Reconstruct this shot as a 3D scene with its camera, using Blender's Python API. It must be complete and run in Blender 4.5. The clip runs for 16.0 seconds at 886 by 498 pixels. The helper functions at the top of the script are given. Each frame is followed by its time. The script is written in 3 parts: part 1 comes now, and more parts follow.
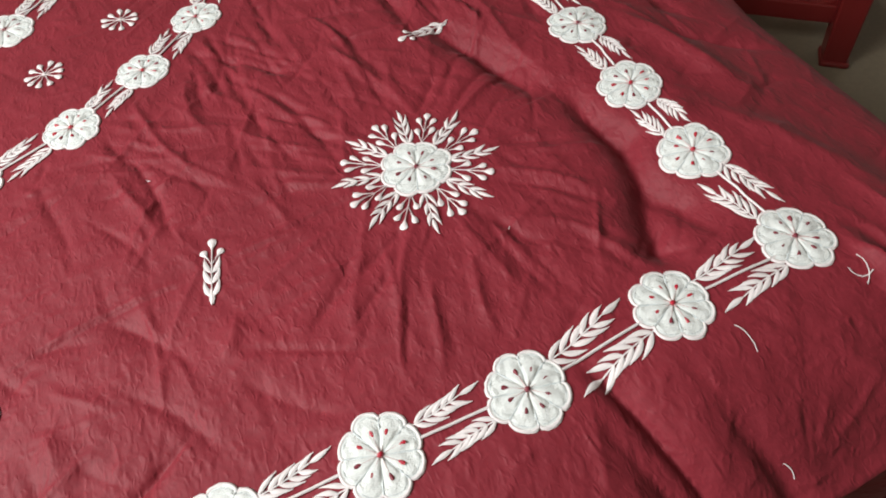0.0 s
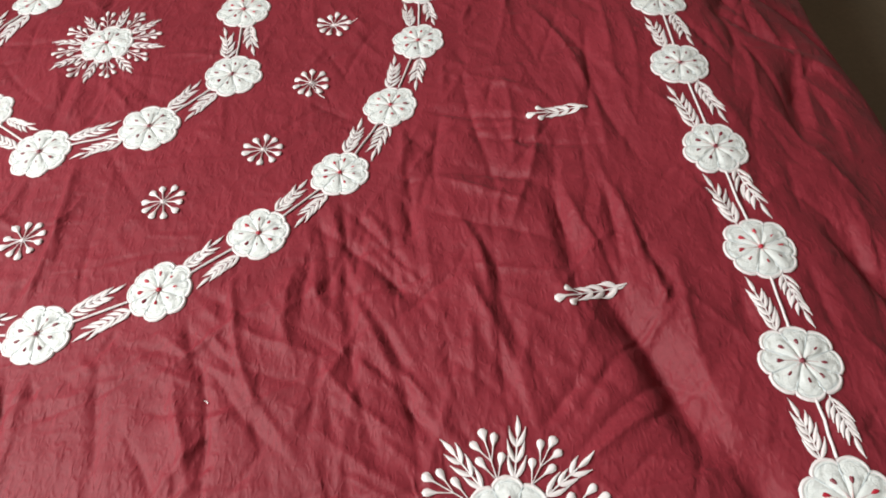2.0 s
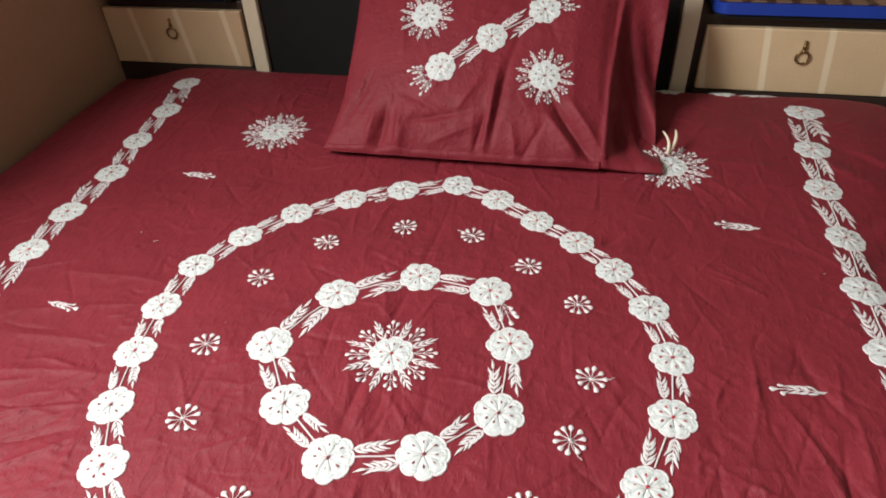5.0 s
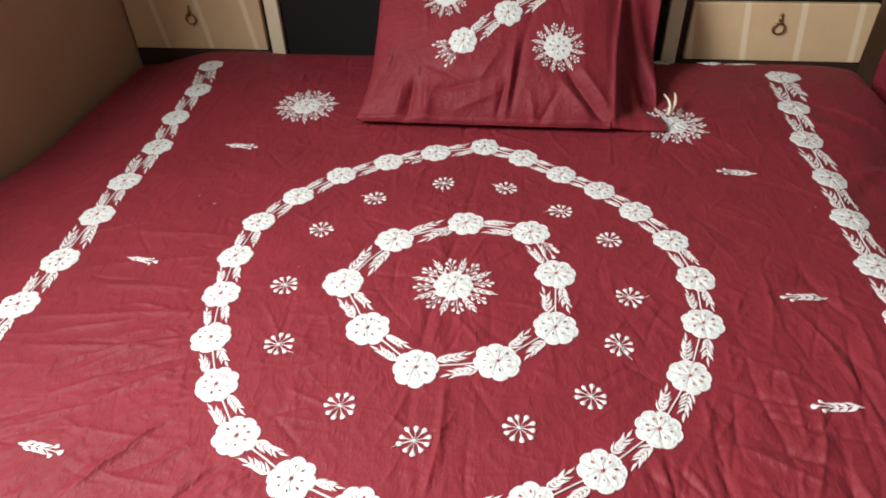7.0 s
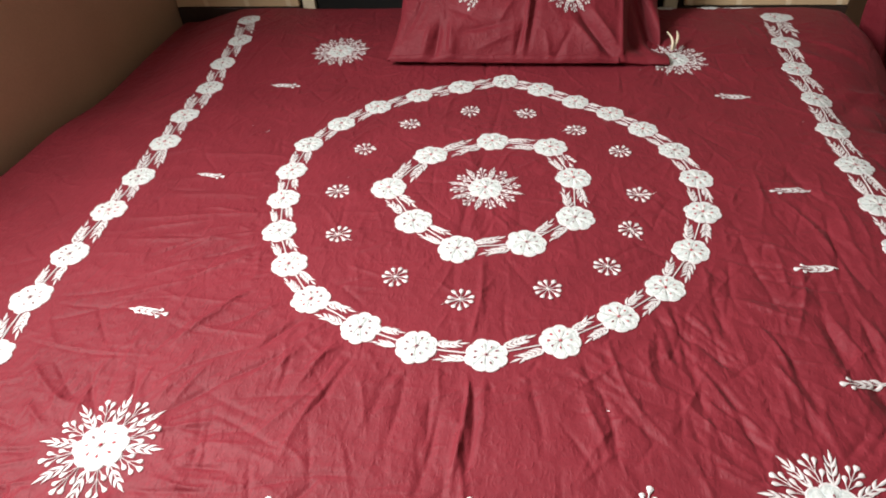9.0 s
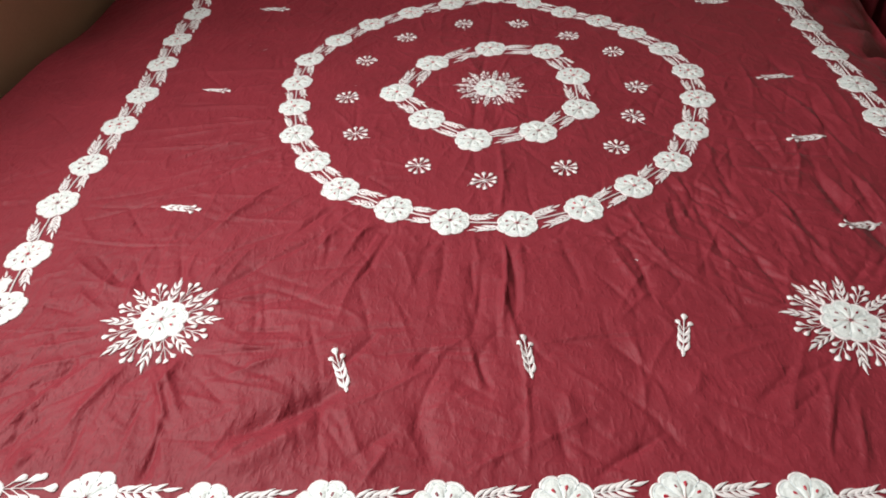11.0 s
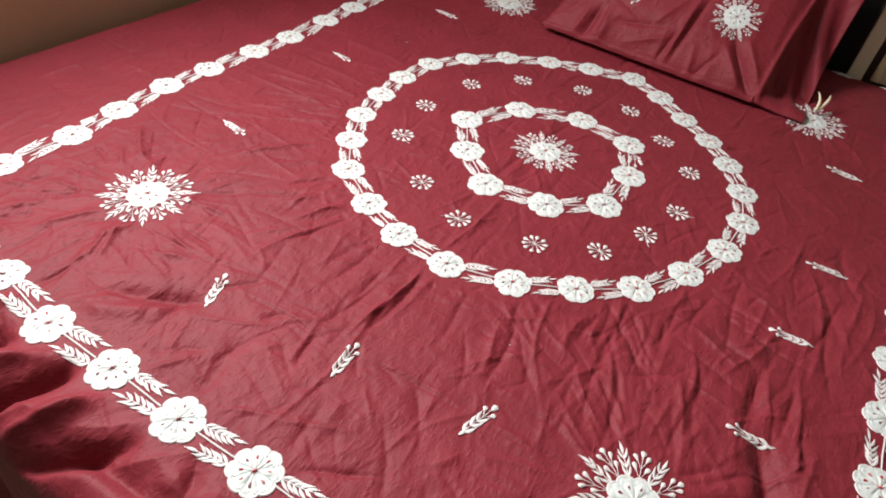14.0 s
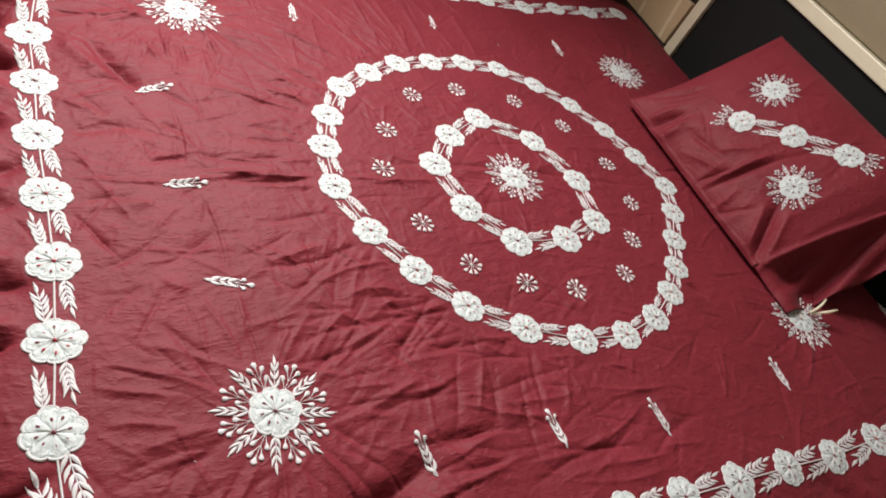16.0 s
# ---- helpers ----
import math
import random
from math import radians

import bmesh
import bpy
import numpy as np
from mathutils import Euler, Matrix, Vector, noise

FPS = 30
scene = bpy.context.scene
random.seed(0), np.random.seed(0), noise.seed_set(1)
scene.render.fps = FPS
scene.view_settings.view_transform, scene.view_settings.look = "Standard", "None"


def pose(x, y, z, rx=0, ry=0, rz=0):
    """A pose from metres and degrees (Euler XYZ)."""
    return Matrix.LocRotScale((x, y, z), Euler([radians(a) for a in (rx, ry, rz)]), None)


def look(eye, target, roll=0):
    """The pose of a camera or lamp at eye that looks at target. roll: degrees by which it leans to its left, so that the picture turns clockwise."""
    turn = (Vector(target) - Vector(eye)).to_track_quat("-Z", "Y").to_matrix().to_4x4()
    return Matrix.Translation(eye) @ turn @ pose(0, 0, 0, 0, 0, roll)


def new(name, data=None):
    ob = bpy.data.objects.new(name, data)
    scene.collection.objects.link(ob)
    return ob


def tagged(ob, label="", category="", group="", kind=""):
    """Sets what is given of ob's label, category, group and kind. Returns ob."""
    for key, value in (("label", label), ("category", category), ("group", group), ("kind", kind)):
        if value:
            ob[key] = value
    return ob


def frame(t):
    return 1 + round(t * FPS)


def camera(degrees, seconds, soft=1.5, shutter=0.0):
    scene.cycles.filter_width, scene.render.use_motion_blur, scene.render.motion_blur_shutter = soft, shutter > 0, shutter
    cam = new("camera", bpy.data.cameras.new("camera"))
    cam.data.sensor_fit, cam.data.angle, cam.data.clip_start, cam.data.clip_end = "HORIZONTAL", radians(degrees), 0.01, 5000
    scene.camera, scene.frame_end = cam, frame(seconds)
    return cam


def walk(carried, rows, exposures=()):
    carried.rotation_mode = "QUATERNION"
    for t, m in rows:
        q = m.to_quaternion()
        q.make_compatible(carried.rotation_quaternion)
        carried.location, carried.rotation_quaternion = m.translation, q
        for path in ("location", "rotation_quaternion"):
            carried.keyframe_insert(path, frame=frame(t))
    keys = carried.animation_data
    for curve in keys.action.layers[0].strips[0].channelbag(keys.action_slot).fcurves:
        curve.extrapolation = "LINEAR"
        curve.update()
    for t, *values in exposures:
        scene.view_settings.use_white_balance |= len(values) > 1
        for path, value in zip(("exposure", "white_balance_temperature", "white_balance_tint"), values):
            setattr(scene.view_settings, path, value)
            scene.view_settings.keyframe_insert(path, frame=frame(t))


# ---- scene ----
cam = camera(68.7, 16.0, soft=1.9)
PATH = [
    (0, (0.306, -1.022, 1.024), (0.705, 0.041, -0.622), -6.7),
    (0.5, (0.364, -0.939, 1.023), (0.769, 0.1, -0.637), -6.5),
    (1, (0.396, -0.861, 1.028), (0.759, 0.197, -0.63), -7.1),
    (1.5, (0.395, -0.783, 1.037), (0.547, 0.302, -0.637), -6.1),
    (2, (0.413, -0.721, 1.055), (0.396, 0.429, -0.581), -6.1),
    (2.5, (0.414, -0.642, 1.078), (0.312, 0.565, -0.514), -5.7),
    (3, (0.408, -0.559, 1.12), (0.276, 0.729, -0.403), -4.8),
    (3.5, (0.377, -0.537, 1.176), (0.164, 0.865, -0.234), -5.4),
    (4, (0.326, -0.539, 1.197), (0.075, 0.917, -0.151), -2.7),
    (4.5, (0.271, -0.581, 1.24), (-0.059, 0.945, -0.01), -2.2),
    (4.7, (0.251, -0.6, 1.25), (-0.089, 0.941, 0.022), -2.2),
    (6.8, (0.113, -0.792, 1.274), (-0.11, 0.764, 0.037), -2.6),
    (7, (0.104, -0.808, 1.271), (-0.119, 0.748, 0.035), -1.9),
    (7.5, (0.105, -0.87, 1.27), (-0.157, 0.671, 0.022), -3.0),
    (8, (0.102, -0.937, 1.267), (-0.15, 0.611, 0.025), -3.1),
    (8.5, (0.094, -0.997, 1.264), (-0.15, 0.534, 0.001), -3.3),
    (9, (0.075, -1.036, 1.256), (-0.16, 0.493, -0.012), -3.2),
    (9.2, (0.059, -1.046, 1.255), (-0.164, 0.474, -0.026), -2.9),
    (11.3, (-0.033, -1.203, 1.173), (-0.126, 0.276, -0.17), -3.2),
    (11.5, (0.012, -1.221, 1.168), (-0.148, 0.253, -0.175), -2.5),
    (12, (0.168, -1.243, 1.168), (-0.038, 0.225, -0.175), 1.8),
    (12.5, (0.24, -1.234, 1.187), (-0.138, 0.21, -0.145), 0.6),
    (13, (0.271, -1.187, 1.224), (-0.215, 0.21, -0.122), 0.5),
    (13.5, (0.295, -1.127, 1.273), (-0.202, 0.334, 0.0), 2.9),
    (14, (0.383, -1.111, 1.268), (-0.308, 0.218, -0.057), 9.3),
    (14.5, (0.564, -1.079, 1.305), (-0.224, 0.175, -0.04), 17.9),
    (15, (0.653, -0.993, 1.314), (-0.219, 0.161, -0.066), 22.5),
    (15.5, (0.735, -0.907, 1.337), (-0.143, 0.284, -0.01), 27.9),
    (16, (0.786, -0.867, 1.342), (-0.243, 0.182, -0.015), 32.1),
]
walk(cam, [(t, look(eye, target, roll)) for t, eye, target, roll in PATH],
     [(0, 0.0), (1, 0.2), (2, 0.06), (3, -0.13), (4, 0.1), (4.5, 0.12), (7, 0.2), (7.5, 0.17), (9.2, 0.15), (11.3, -0.27), (12.5, -0.25), (13.5, -0.03), (14, 0.08), (15, 0.0), (16, 0.03)])

# ---- light ----
world = bpy.data.worlds.new("sky")
world.use_nodes = True
scene.world = world
wn = world.node_tree.nodes
sky = wn.new("ShaderNodeTexSky")
sky.sky_type, sky.sun_disc = "NISHITA", False
sky.sun_elevation, sky.sun_rotation = radians(40), radians(200)
world.node_tree.links.new(sky.outputs[0], wn["Background"].inputs[0])
wn["Background"].inputs[1].default_value = 0.1


def area(name, m, sx, sy, watts, colour):
    lamp = bpy.data.lights.new(name, "AREA")
    lamp.shape, lamp.size, lamp.size_y, lamp.energy, lamp.color = "RECTANGLE", sx, sy, watts, colour
    ob = new(name, lamp)
    ob.matrix_world = m
    return ob


# daylight that falls in through the window of the long wall, beside the foot of the bed
area("window_light", look((-1.06, -0.50, 1.92), (0.94, -1.15, 1.34)), 0.95, 0.80, 88, (1.0, 0.975, 0.94))

# ---- materials ----


def material(name, colour, rough=0.6, metal=0.0, spots=0.12, grain=40.0, fine=400.0, bump=0.15, depth=0.001, sheen=0.0, coords="Object"):
    m = bpy.data.materials.new(name)
    m.use_nodes = True
    nt = m.node_tree
    n, link = nt.nodes, nt.links.new
    b = n["Principled BSDF"]
    b.inputs["Metallic"].default_value = metal
    b.inputs["Roughness"].default_value = rough
    if sheen:
        b.inputs["Sheen Weight"].default_value = sheen
        b.inputs["Sheen Roughness"].default_value = 0.4
    co = n.new("ShaderNodeTexCoord")
    big, small = n.new("ShaderNodeTexNoise"), n.new("ShaderNodeTexNoise")
    big.inputs["Scale"].default_value, big.inputs["Detail"].default_value = grain, 4
    small.inputs["Scale"].default_value, small.inputs["Detail"].default_value = fine, 3
    link(co.outputs[coords], big.inputs["Vector"])
    link(co.outputs[coords], small.inputs["Vector"])
    mix = n.new("ShaderNodeMath")
    mix.operation, mix.inputs[1].default_value = "MULTIPLY_ADD", 0.5
    link(small.outputs["Fac"], mix.inputs[0])
    half = n.new("ShaderNodeMath")
    half.operation, half.inputs[1].default_value = "MULTIPLY", 0.5
    link(big.outputs["Fac"], half.inputs[0])
    link(half.outputs[0], mix.inputs[2])
    ramp = n.new("ShaderNodeValToRGB")
    lo, hi = [c * (1 - spots) for c in colour], [min(1, c * (1 + spots)) for c in colour]
    ramp.color_ramp.elements[0].position, ramp.color_ramp.elements[1].position = 0.3, 0.7
    ramp.color_ramp.elements[0].color, ramp.color_ramp.elements[1].color = (*lo, 1), (*hi, 1)
    link(mix.outputs[0], ramp.inputs[0])
    link(ramp.outputs[0], b.inputs["Base Color"])
    bm_ = n.new("ShaderNodeBump")
    bm_.inputs["Strength"].default_value, bm_.inputs["Distance"].default_value = bump, depth
    link(mix.outputs[0], bm_.inputs["Height"])
    link(bm_.outputs[0], b.inputs["Normal"])
    return m


def cloth_material(name, colour):
    """Crumpled cotton: colour slightly uneven, a fine weave, and small creases in two directions."""
    m = material(name, colour, 0.60, 0, 0.16, 9.0, 260.0, 0.25, 0.001, 0.025)
    m.node_tree.nodes["Principled BSDF"].inputs["Specular IOR Level"].default_value = 0.2
    nt = m.node_tree
    n, link = nt.nodes, nt.links.new
    co = n.new("ShaderNodeTexCoord")
    last = None
    for k, (sx, sy, turn, scale, depth) in enumerate(((1, 0.35, 15, 34, 0.0030), (0.4, 1, -35, 48, 0.0021), (1, 0.5, 70, 95, 0.0018), (1, 0.55, 100, 210, 0.0010))):
        mp = n.new("ShaderNodeMapping")
        mp.inputs["Scale"].default_value = (sx, sy, 1)
        mp.inputs["Rotation"].default_value = (0, 0, radians(turn))
        link(co.outputs["Object"], mp.inputs["Vector"])
        tx = n.new("ShaderNodeTexNoise")
        tx.noise_type = "RIDGED_MULTIFRACTAL"
        tx.inputs["Scale"].default_value, tx.inputs["Detail"].default_value = scale, 2
        tx.inputs["Distortion"].default_value = 0.6
        link(mp.outputs[0], tx.inputs["Vector"])
        bu = n.new("ShaderNodeBump")
        bu.inputs["Strength"].default_value, bu.inputs["Distance"].default_value = 0.7, depth
        link(tx.outputs["Fac"], bu.inputs["Height"])
        if last:
            link(last.outputs[0], bu.inputs["Normal"])
        last = bu
    for scale, sy, turn, depth in ((17, 0.35, 20, 0.0014), (38, 0.4, -50, 0.0012)):
        mp, warp, add, vo, bu = (n.new("ShaderNode" + k) for k in ("Mapping", "TexNoise", "VectorMath", "TexVoronoi", "Bump"))
        warp.inputs["Scale"].default_value, warp.inputs["Detail"].default_value = scale * 0.6, 2
        mp.inputs["Scale"].default_value, mp.inputs["Rotation"].default_value = (1, sy, 1), (0, 0, radians(turn))
        add.operation = "MULTIPLY_ADD"
        add.inputs[1].default_value = (0.05, 0.05, 0.05)
        link(co.outputs["Object"], mp.inputs["Vector"])
        link(co.outputs["Object"], warp.inputs["Vector"])
        link(warp.outputs["Color"], add.inputs[0])
        link(mp.outputs[0], add.inputs[2])
        link(add.outputs[0], vo.inputs["Vector"])
        vo.inputs["Scale"].default_value = scale
        link(vo.outputs["Distance"], bu.inputs["Height"])
        bu.inputs["Strength"].default_value, bu.inputs["Distance"].default_value = 0.5, depth
        link(last.outputs[0], bu.inputs["Normal"])
        last = bu
    weave = n["Principled BSDF"].inputs["Normal"].links[0].from_node
    link(last.outputs[0], weave.inputs["Normal"])
    return m


MAROON = cloth_material("maroon_cotton", (0.170, 0.0168, 0.0262))
WHITE = material("white_cotton", (0.58, 0.625, 0.615), 0.5, 0, 0.06, 130, 900, 0.7, 0.0022, 0.05)
THREAD = material("white_thread", (0.63, 0.605, 0.61), 0.42, 0, 0.10, 300, 2500, 0.6, 0.0008, 0.1)
SEAM = material("grey_white_thread", (0.42, 0.475, 0.49), 0.5, 0, 0.12, 300, 2500, 0.6, 0.0008)
RED = material("red_thread", (0.34, 0.008, 0.025), 0.45, 0, 0.25, 120, 2000, 0.4, 0.0005)
FILAMENT = material("faded_red_thread", (0.44, 0.30, 0.30), 0.5, 0, 0.2, 120, 2000, 0.4, 0.0005)
PLUM = material("dark_red_thread", (0.16, 0.018, 0.032), 0.5, 0, 0.25, 120, 2000, 0.4, 0.0005)
CREAM = material("cream_laminate", (0.74, 0.67, 0.50), 0.4, 0, 0.06, 20, 300, 0.1, 0.0005)
BLACK = material("black_panel", (0.004, 0.004, 0.004), 0.95, 0, 0.2, 30, 300, 0.1, 0.0005)
DARKWOOD = material("dark_wood", (0.035, 0.02, 0.015), 0.5, 0, 0.3, 12, 90, 0.2, 0.001)
WALLM = material("brown_paint", (0.46, 0.30, 0.195), 0.7, 0, 0.08, 6, 220, 0.25, 0.001)
PLASTER = material("pale_plaster", (0.36, 0.33, 0.29), 0.85, 0, 0.06, 5, 150, 0.3, 0.002)
FLOORM = material("stone_floor", (0.17, 0.145, 0.10), 0.45, 0, 0.15, 8, 90, 0.1, 0.001)
OLIVE = material("dull_brown_laminate", (0.27, 0.215, 0.135), 0.45, 0, 0.1, 14, 200, 0.1, 0.0005)
BRASS = material("old_brass", (0.30, 0.20, 0.08), 0.35, 1.0, 0.2, 80, 900, 0.2, 0.0005)
BLUE = material("blue_plastic", (0.012, 0.045, 0.33), 0.4, 0, 0.08, 20, 300, 0.1, 0.0005)
REDPLASTIC = material("red_plastic", (0.13, 0.010, 0.010), 0.35, 0, 0.08, 20, 300, 0.08, 0.0005)
MATTRESS = material("mattress_ticking", (0.5, 0.45, 0.4), 0.8, 0, 0.1, 30, 300, 0.2, 0.001)


def striped(name, base, pale, scale, turn, width, soft, rough=0.4):
    """A printed laminate: pale slanting stripes on a plain ground."""
    m = material(name, base, rough, 0, 0.08, 14, 200, 0.1, 0.0005)
    nt = m.node_tree
    n, link = nt.nodes, nt.links.new
    b = n["Principled BSDF"]
    ramp = b.inputs["Base Color"].links[0].from_node
    co, mp, wave = n.new("ShaderNodeTexCoord"), n.new("ShaderNodeMapping"), n.new("ShaderNodeTexWave")
    mp.inputs["Rotation"].default_value = (0, radians(turn), 0)
    wave.inputs["Scale"].default_value, wave.inputs["Distortion"].default_value = scale, 0.35
    wave.inputs["Detail Scale"].default_value = 0.6
    link(co.outputs["Object"], mp.inputs["Vector"])
    link(mp.outputs[0], wave.inputs["Vector"])
    cut = n.new("ShaderNodeMapRange")
    cut.inputs[1].default_value, cut.inputs[2].default_value = 1 - width, 1 - width + soft
    link(wave.outputs["Fac"], cut.inputs[0])
    mixc = n.new("ShaderNodeMix")
    mixc.data_type = "RGBA"
    link(cut.outputs[0], mixc.inputs["Factor"])
    link(ramp.outputs[0], mixc.inputs["A"])
    mixc.inputs["B"].default_value = (*pale, 1)
    link(mixc.outputs["Result"], b.inputs["Base Color"])
    return m


DRAWERM = striped("tan_laminate", (0.62, 0.465, 0.285), (0.76, 0.64, 0.45), 2.3, 7, 0.045, 0.03)
STREAK = striped("brown_streaked_top", (0.16, 0.10, 0.07), (0.05, 0.025, 0.018), 6.0, 0, 0.45, 0.3, 0.25)

# ---- helpers for meshes ----


def mesh_object(name, verts, faces, mat, parent=None, label="", smooth=True):
    me = bpy.data.meshes.new(name)
    me.from_pydata([tuple(map(float, v)) for v in verts], [], faces)
    if smooth:
        me.polygons.foreach_set("use_smooth", [True] * len(me.polygons))
    me.materials.append(mat)
    me.update()
    ob = new(name, me)
    if parent:
        ob.parent = parent
    if label:
        ob["label"] = label
    return ob


def part(name, bm, mat, parent=None, label="", smooth=False):
    me = bpy.data.meshes.new(name)
    bm.to_mesh(me)
    bm.free()
    if smooth:
        me.polygons.foreach_set("use_smooth", [True] * len(me.polygons))
    me.materials.append(mat)
    ob = new(name, me)
    if parent:
        ob.parent = parent
    if label:
        ob["label"] = label
    return ob


def boxes(*spans, bevel=0.004, segments=2):
    """One bmesh of bevelled boxes, each x0, x1, y0, y1, z0, z1."""
    bm = bmesh.new()
    for x0, x1, y0, y1, z0, z1 in spans:
        m = Matrix.Translation(((x0 + x1) / 2, (y0 + y1) / 2, (z0 + z1) / 2)) @ Matrix.Diagonal((x1 - x0, y1 - y0, z1 - z0, 1))
        bmesh.ops.create_cube(bm, size=1, matrix=m)
    if bevel:
        bmesh.ops.bevel(bm, geom=bm.edges[:], offset=bevel, segments=segments, affect="EDGES", profile=0.5)
    return bm


def empty(name, label, category, group="", at=(0, 0, 0)):
    ob = new(name)
    ob.location = at
    return tagged(ob, label, category, group)


# ---- the bedspread's surface ----
Z0 = 0.55
U_LEFT, U_RIGHT, V_FOOT, V_HEAD = -1.005, 0.865, -0.955, 0.932
R_LEFT, R_RIGHT, R_FOOT, R_HEAD = 0.03, 0.06, 0.055, 0.035
rng = np.random.default_rng(7)
LATTICE = rng.random((256, 256))


def value_noise(x, y):
    xi, yi = np.floor(x).astype(int), np.floor(y).astype(int)
    fx, fy = x - xi, y - yi
    fx, fy = fx * fx * (3 - 2 * fx), fy * fy * (3 - 2 * fy)
    g = lambda a, b: LATTICE[a % 256, b % 256]
    return (g(xi, yi) * (1 - fx) + g(xi + 1, yi) * fx) * (1 - fy) + (g(xi, yi + 1) * (1 - fx) + g(xi + 1, yi + 1) * fx) * fy


def ridged(x, y):
    return 1 - np.abs(2 * value_noise(x, y) - 1)


def smooth01(t):
    t = np.clip(t, 0, 1)
    return t * t * (3 - 2 * t)


CREASES = []


def crease(x, y, turn, length, height, width):
    CREASES.append((x, y, radians(turn), length, height, width))


# the fold left by folding the sheet along its middle, and its cross folds
crease(0.008, -0.53, 92, 0.24, 0.0070, 0.0046)
crease(0.019, -0.53, 92, 0.22, -0.0034, 0.005)
crease(0.018, -0.70, 93, 0.36, 0.0028, 0.0034)
crease(0.010, -0.32, 91, 0.30, 0.0030, 0.0036)
crease(0.02, -0.966, 176, 0.40, -0.016, 0.0125)
crease(0.06, -0.925, 178, 0.34, 0.006, 0.013)
crease(-0.004, 0.05, 91, 1.1, -0.0022, 0.005)
crease(-0.016, 0.55, 91, 0.5, -0.003, 0.006)
for cy, cl in ((-0.12, 0.5), (-0.19, 0.36), (0.02, 0.4), (-0.05, 0.28), (0.10, 0.3)):
    crease(-0.52, cy, float(rng.uniform(-6, 6)), cl, float(rng.uniform(0.0015, 0.0035)), 0.009)
# puckers that radiate from the four large motifs
for cx, cy, count in ((0.441, -0.621, 34), (-0.45, -0.622, 30), (-0.43, 0.62, 12), (0.45, 0.60, 10), (0, 0, 14)):
    for k in range(count):
        a = 360 * (k + float(rng.uniform(-0.4, 0.4))) / count
        far = float(rng.uniform(0.10, 0.17))
        crease(cx + far * math.cos(radians(a)), cy + far * math.sin(radians(a)), a + float(rng.uniform(-10, 10)), float(rng.uniform(0.07, 0.17)),
               float(rng.choice([-1, 1]) * rng.uniform(0.0010, 0.0030)), float(rng.uniform(0.003, 0.006)))
# short creases outside the wide ring
for k in range(60):
    a = float(rng.uniform(-170, 10))
    far = float(rng.uniform(0.47, 0.58))
    crease(far * math.cos(radians(a)), far * math.sin(radians(a)), a + float(rng.uniform(-14, 14)), float(rng.uniform(0.08, 0.24)),
           float(rng.choice([-1, 1]) * rng.uniform(0.001, 0.0035)), float(rng.uniform(0.0035, 0.006)))
# random crumples all over
for k in range(170):
    crease(float(rng.uniform(-0.95, 0.9)), float(rng.uniform(-1.0, 0.9)), float(rng.uniform(0, 180)), float(rng.uniform(0.05, 0.22)),
           float(rng.choice([-1, 1]) * rng.uniform(0.0006, 0.0018)), float(rng.uniform(0.0028, 0.006)))
# long pleats on the open side, between the ring and the border
for k in range(110):
    crease(float(rng.uniform(0.26, 0.86)), float(rng.uniform(-0.58, 0.05)), 92 + float(rng.normal(0, 12)), float(rng.uniform(0.07, 0.26)),
           float(rng.choice([-1, 1]) * rng.uniform(0.0012, 0.0032)), float(rng.uniform(0.0035, 0.0065)))
# a band of cross creases above the foot
for k in range(45):
    crease(float(rng.uniform(-0.7, 0.35)), float(rng.uniform(-0.84, -0.66)), float(rng.normal(75, 35)), float(rng.uniform(0.05, 0.16)),
           float(rng.choice([-1, 1]) * rng.uniform(0.0015, 0.004)), float(rng.uniform(0.0035, 0.008)))
# fine sharp lines
for k in range(900):
    crease(float(rng.uniform(-0.95, 0.9)), float(rng.uniform(-1.0, 0.9)), float(rng.choice([95, 60, 20, 140]) + rng.normal(0, 22)), float(rng.uniform(0.04, 0.20)),
           float(rng.choice([-1, 1]) * rng.uniform(0.0006, 0.0018)), float(rng.uniform(0.0024, 0.0034)))
# folds where the cloth is pulled over the foot and along the open side
for cx, cy, a, cl, ch, cw in ((0.575, -0.50, 108, 0.24, -0.022, 0.018), (0.635, -0.70, 98, 0.30, -0.028, 0.021), (0.60, -0.79, 62, 0.22, -0.020, 0.018),
                              (0.70, -0.62, 100, 0.4, 0.008, 0.022), (0.80, -0.3, 84, 0.5, 0.007, 0.025), (0.78, -0.78, 118, 0.3, 0.009, 0.02),
                              (-0.60, -0.92, 52, 0.34, 0.026, 0.017), (-0.54, -0.96, 54, 0.32, -0.034, 0.016), (-0.47, -0.94, 50, 0.26, 0.020, 0.014),
                              (-0.68, -0.91, 60, 0.32, -0.034, 0.018), (-0.41, -0.97, 46, 0.24, -0.017, 0.0125), (-0.25, -0.75, 25, 0.20, -0.013, 0.014),
                              (-0.27, -0.80, 40, 0.2, 0.008, 0.018), (-0.08, -0.80, 112, 0.22, -0.006, 0.016), (-0.10, -0.96, 5, 0.4, -0.006, 0.014),
                              (0.2, -0.97, 172, 0.5, 0.007, 0.018), (-0.82, 0.42, 62, 0.2, -0.008, 0.02), (-0.78, 0.3, 70, 0.25, 0.006, 0.02),
                              (0.80, 0.42, 60, 0.4, -0.008, 0.02), (0.84, 0.3, 75, 0.5, 0.008, 0.025), (0.30, 0.32, 35, 0.18, -0.006, 0.012)):
    crease(cx, cy, a, cl, ch, cw)
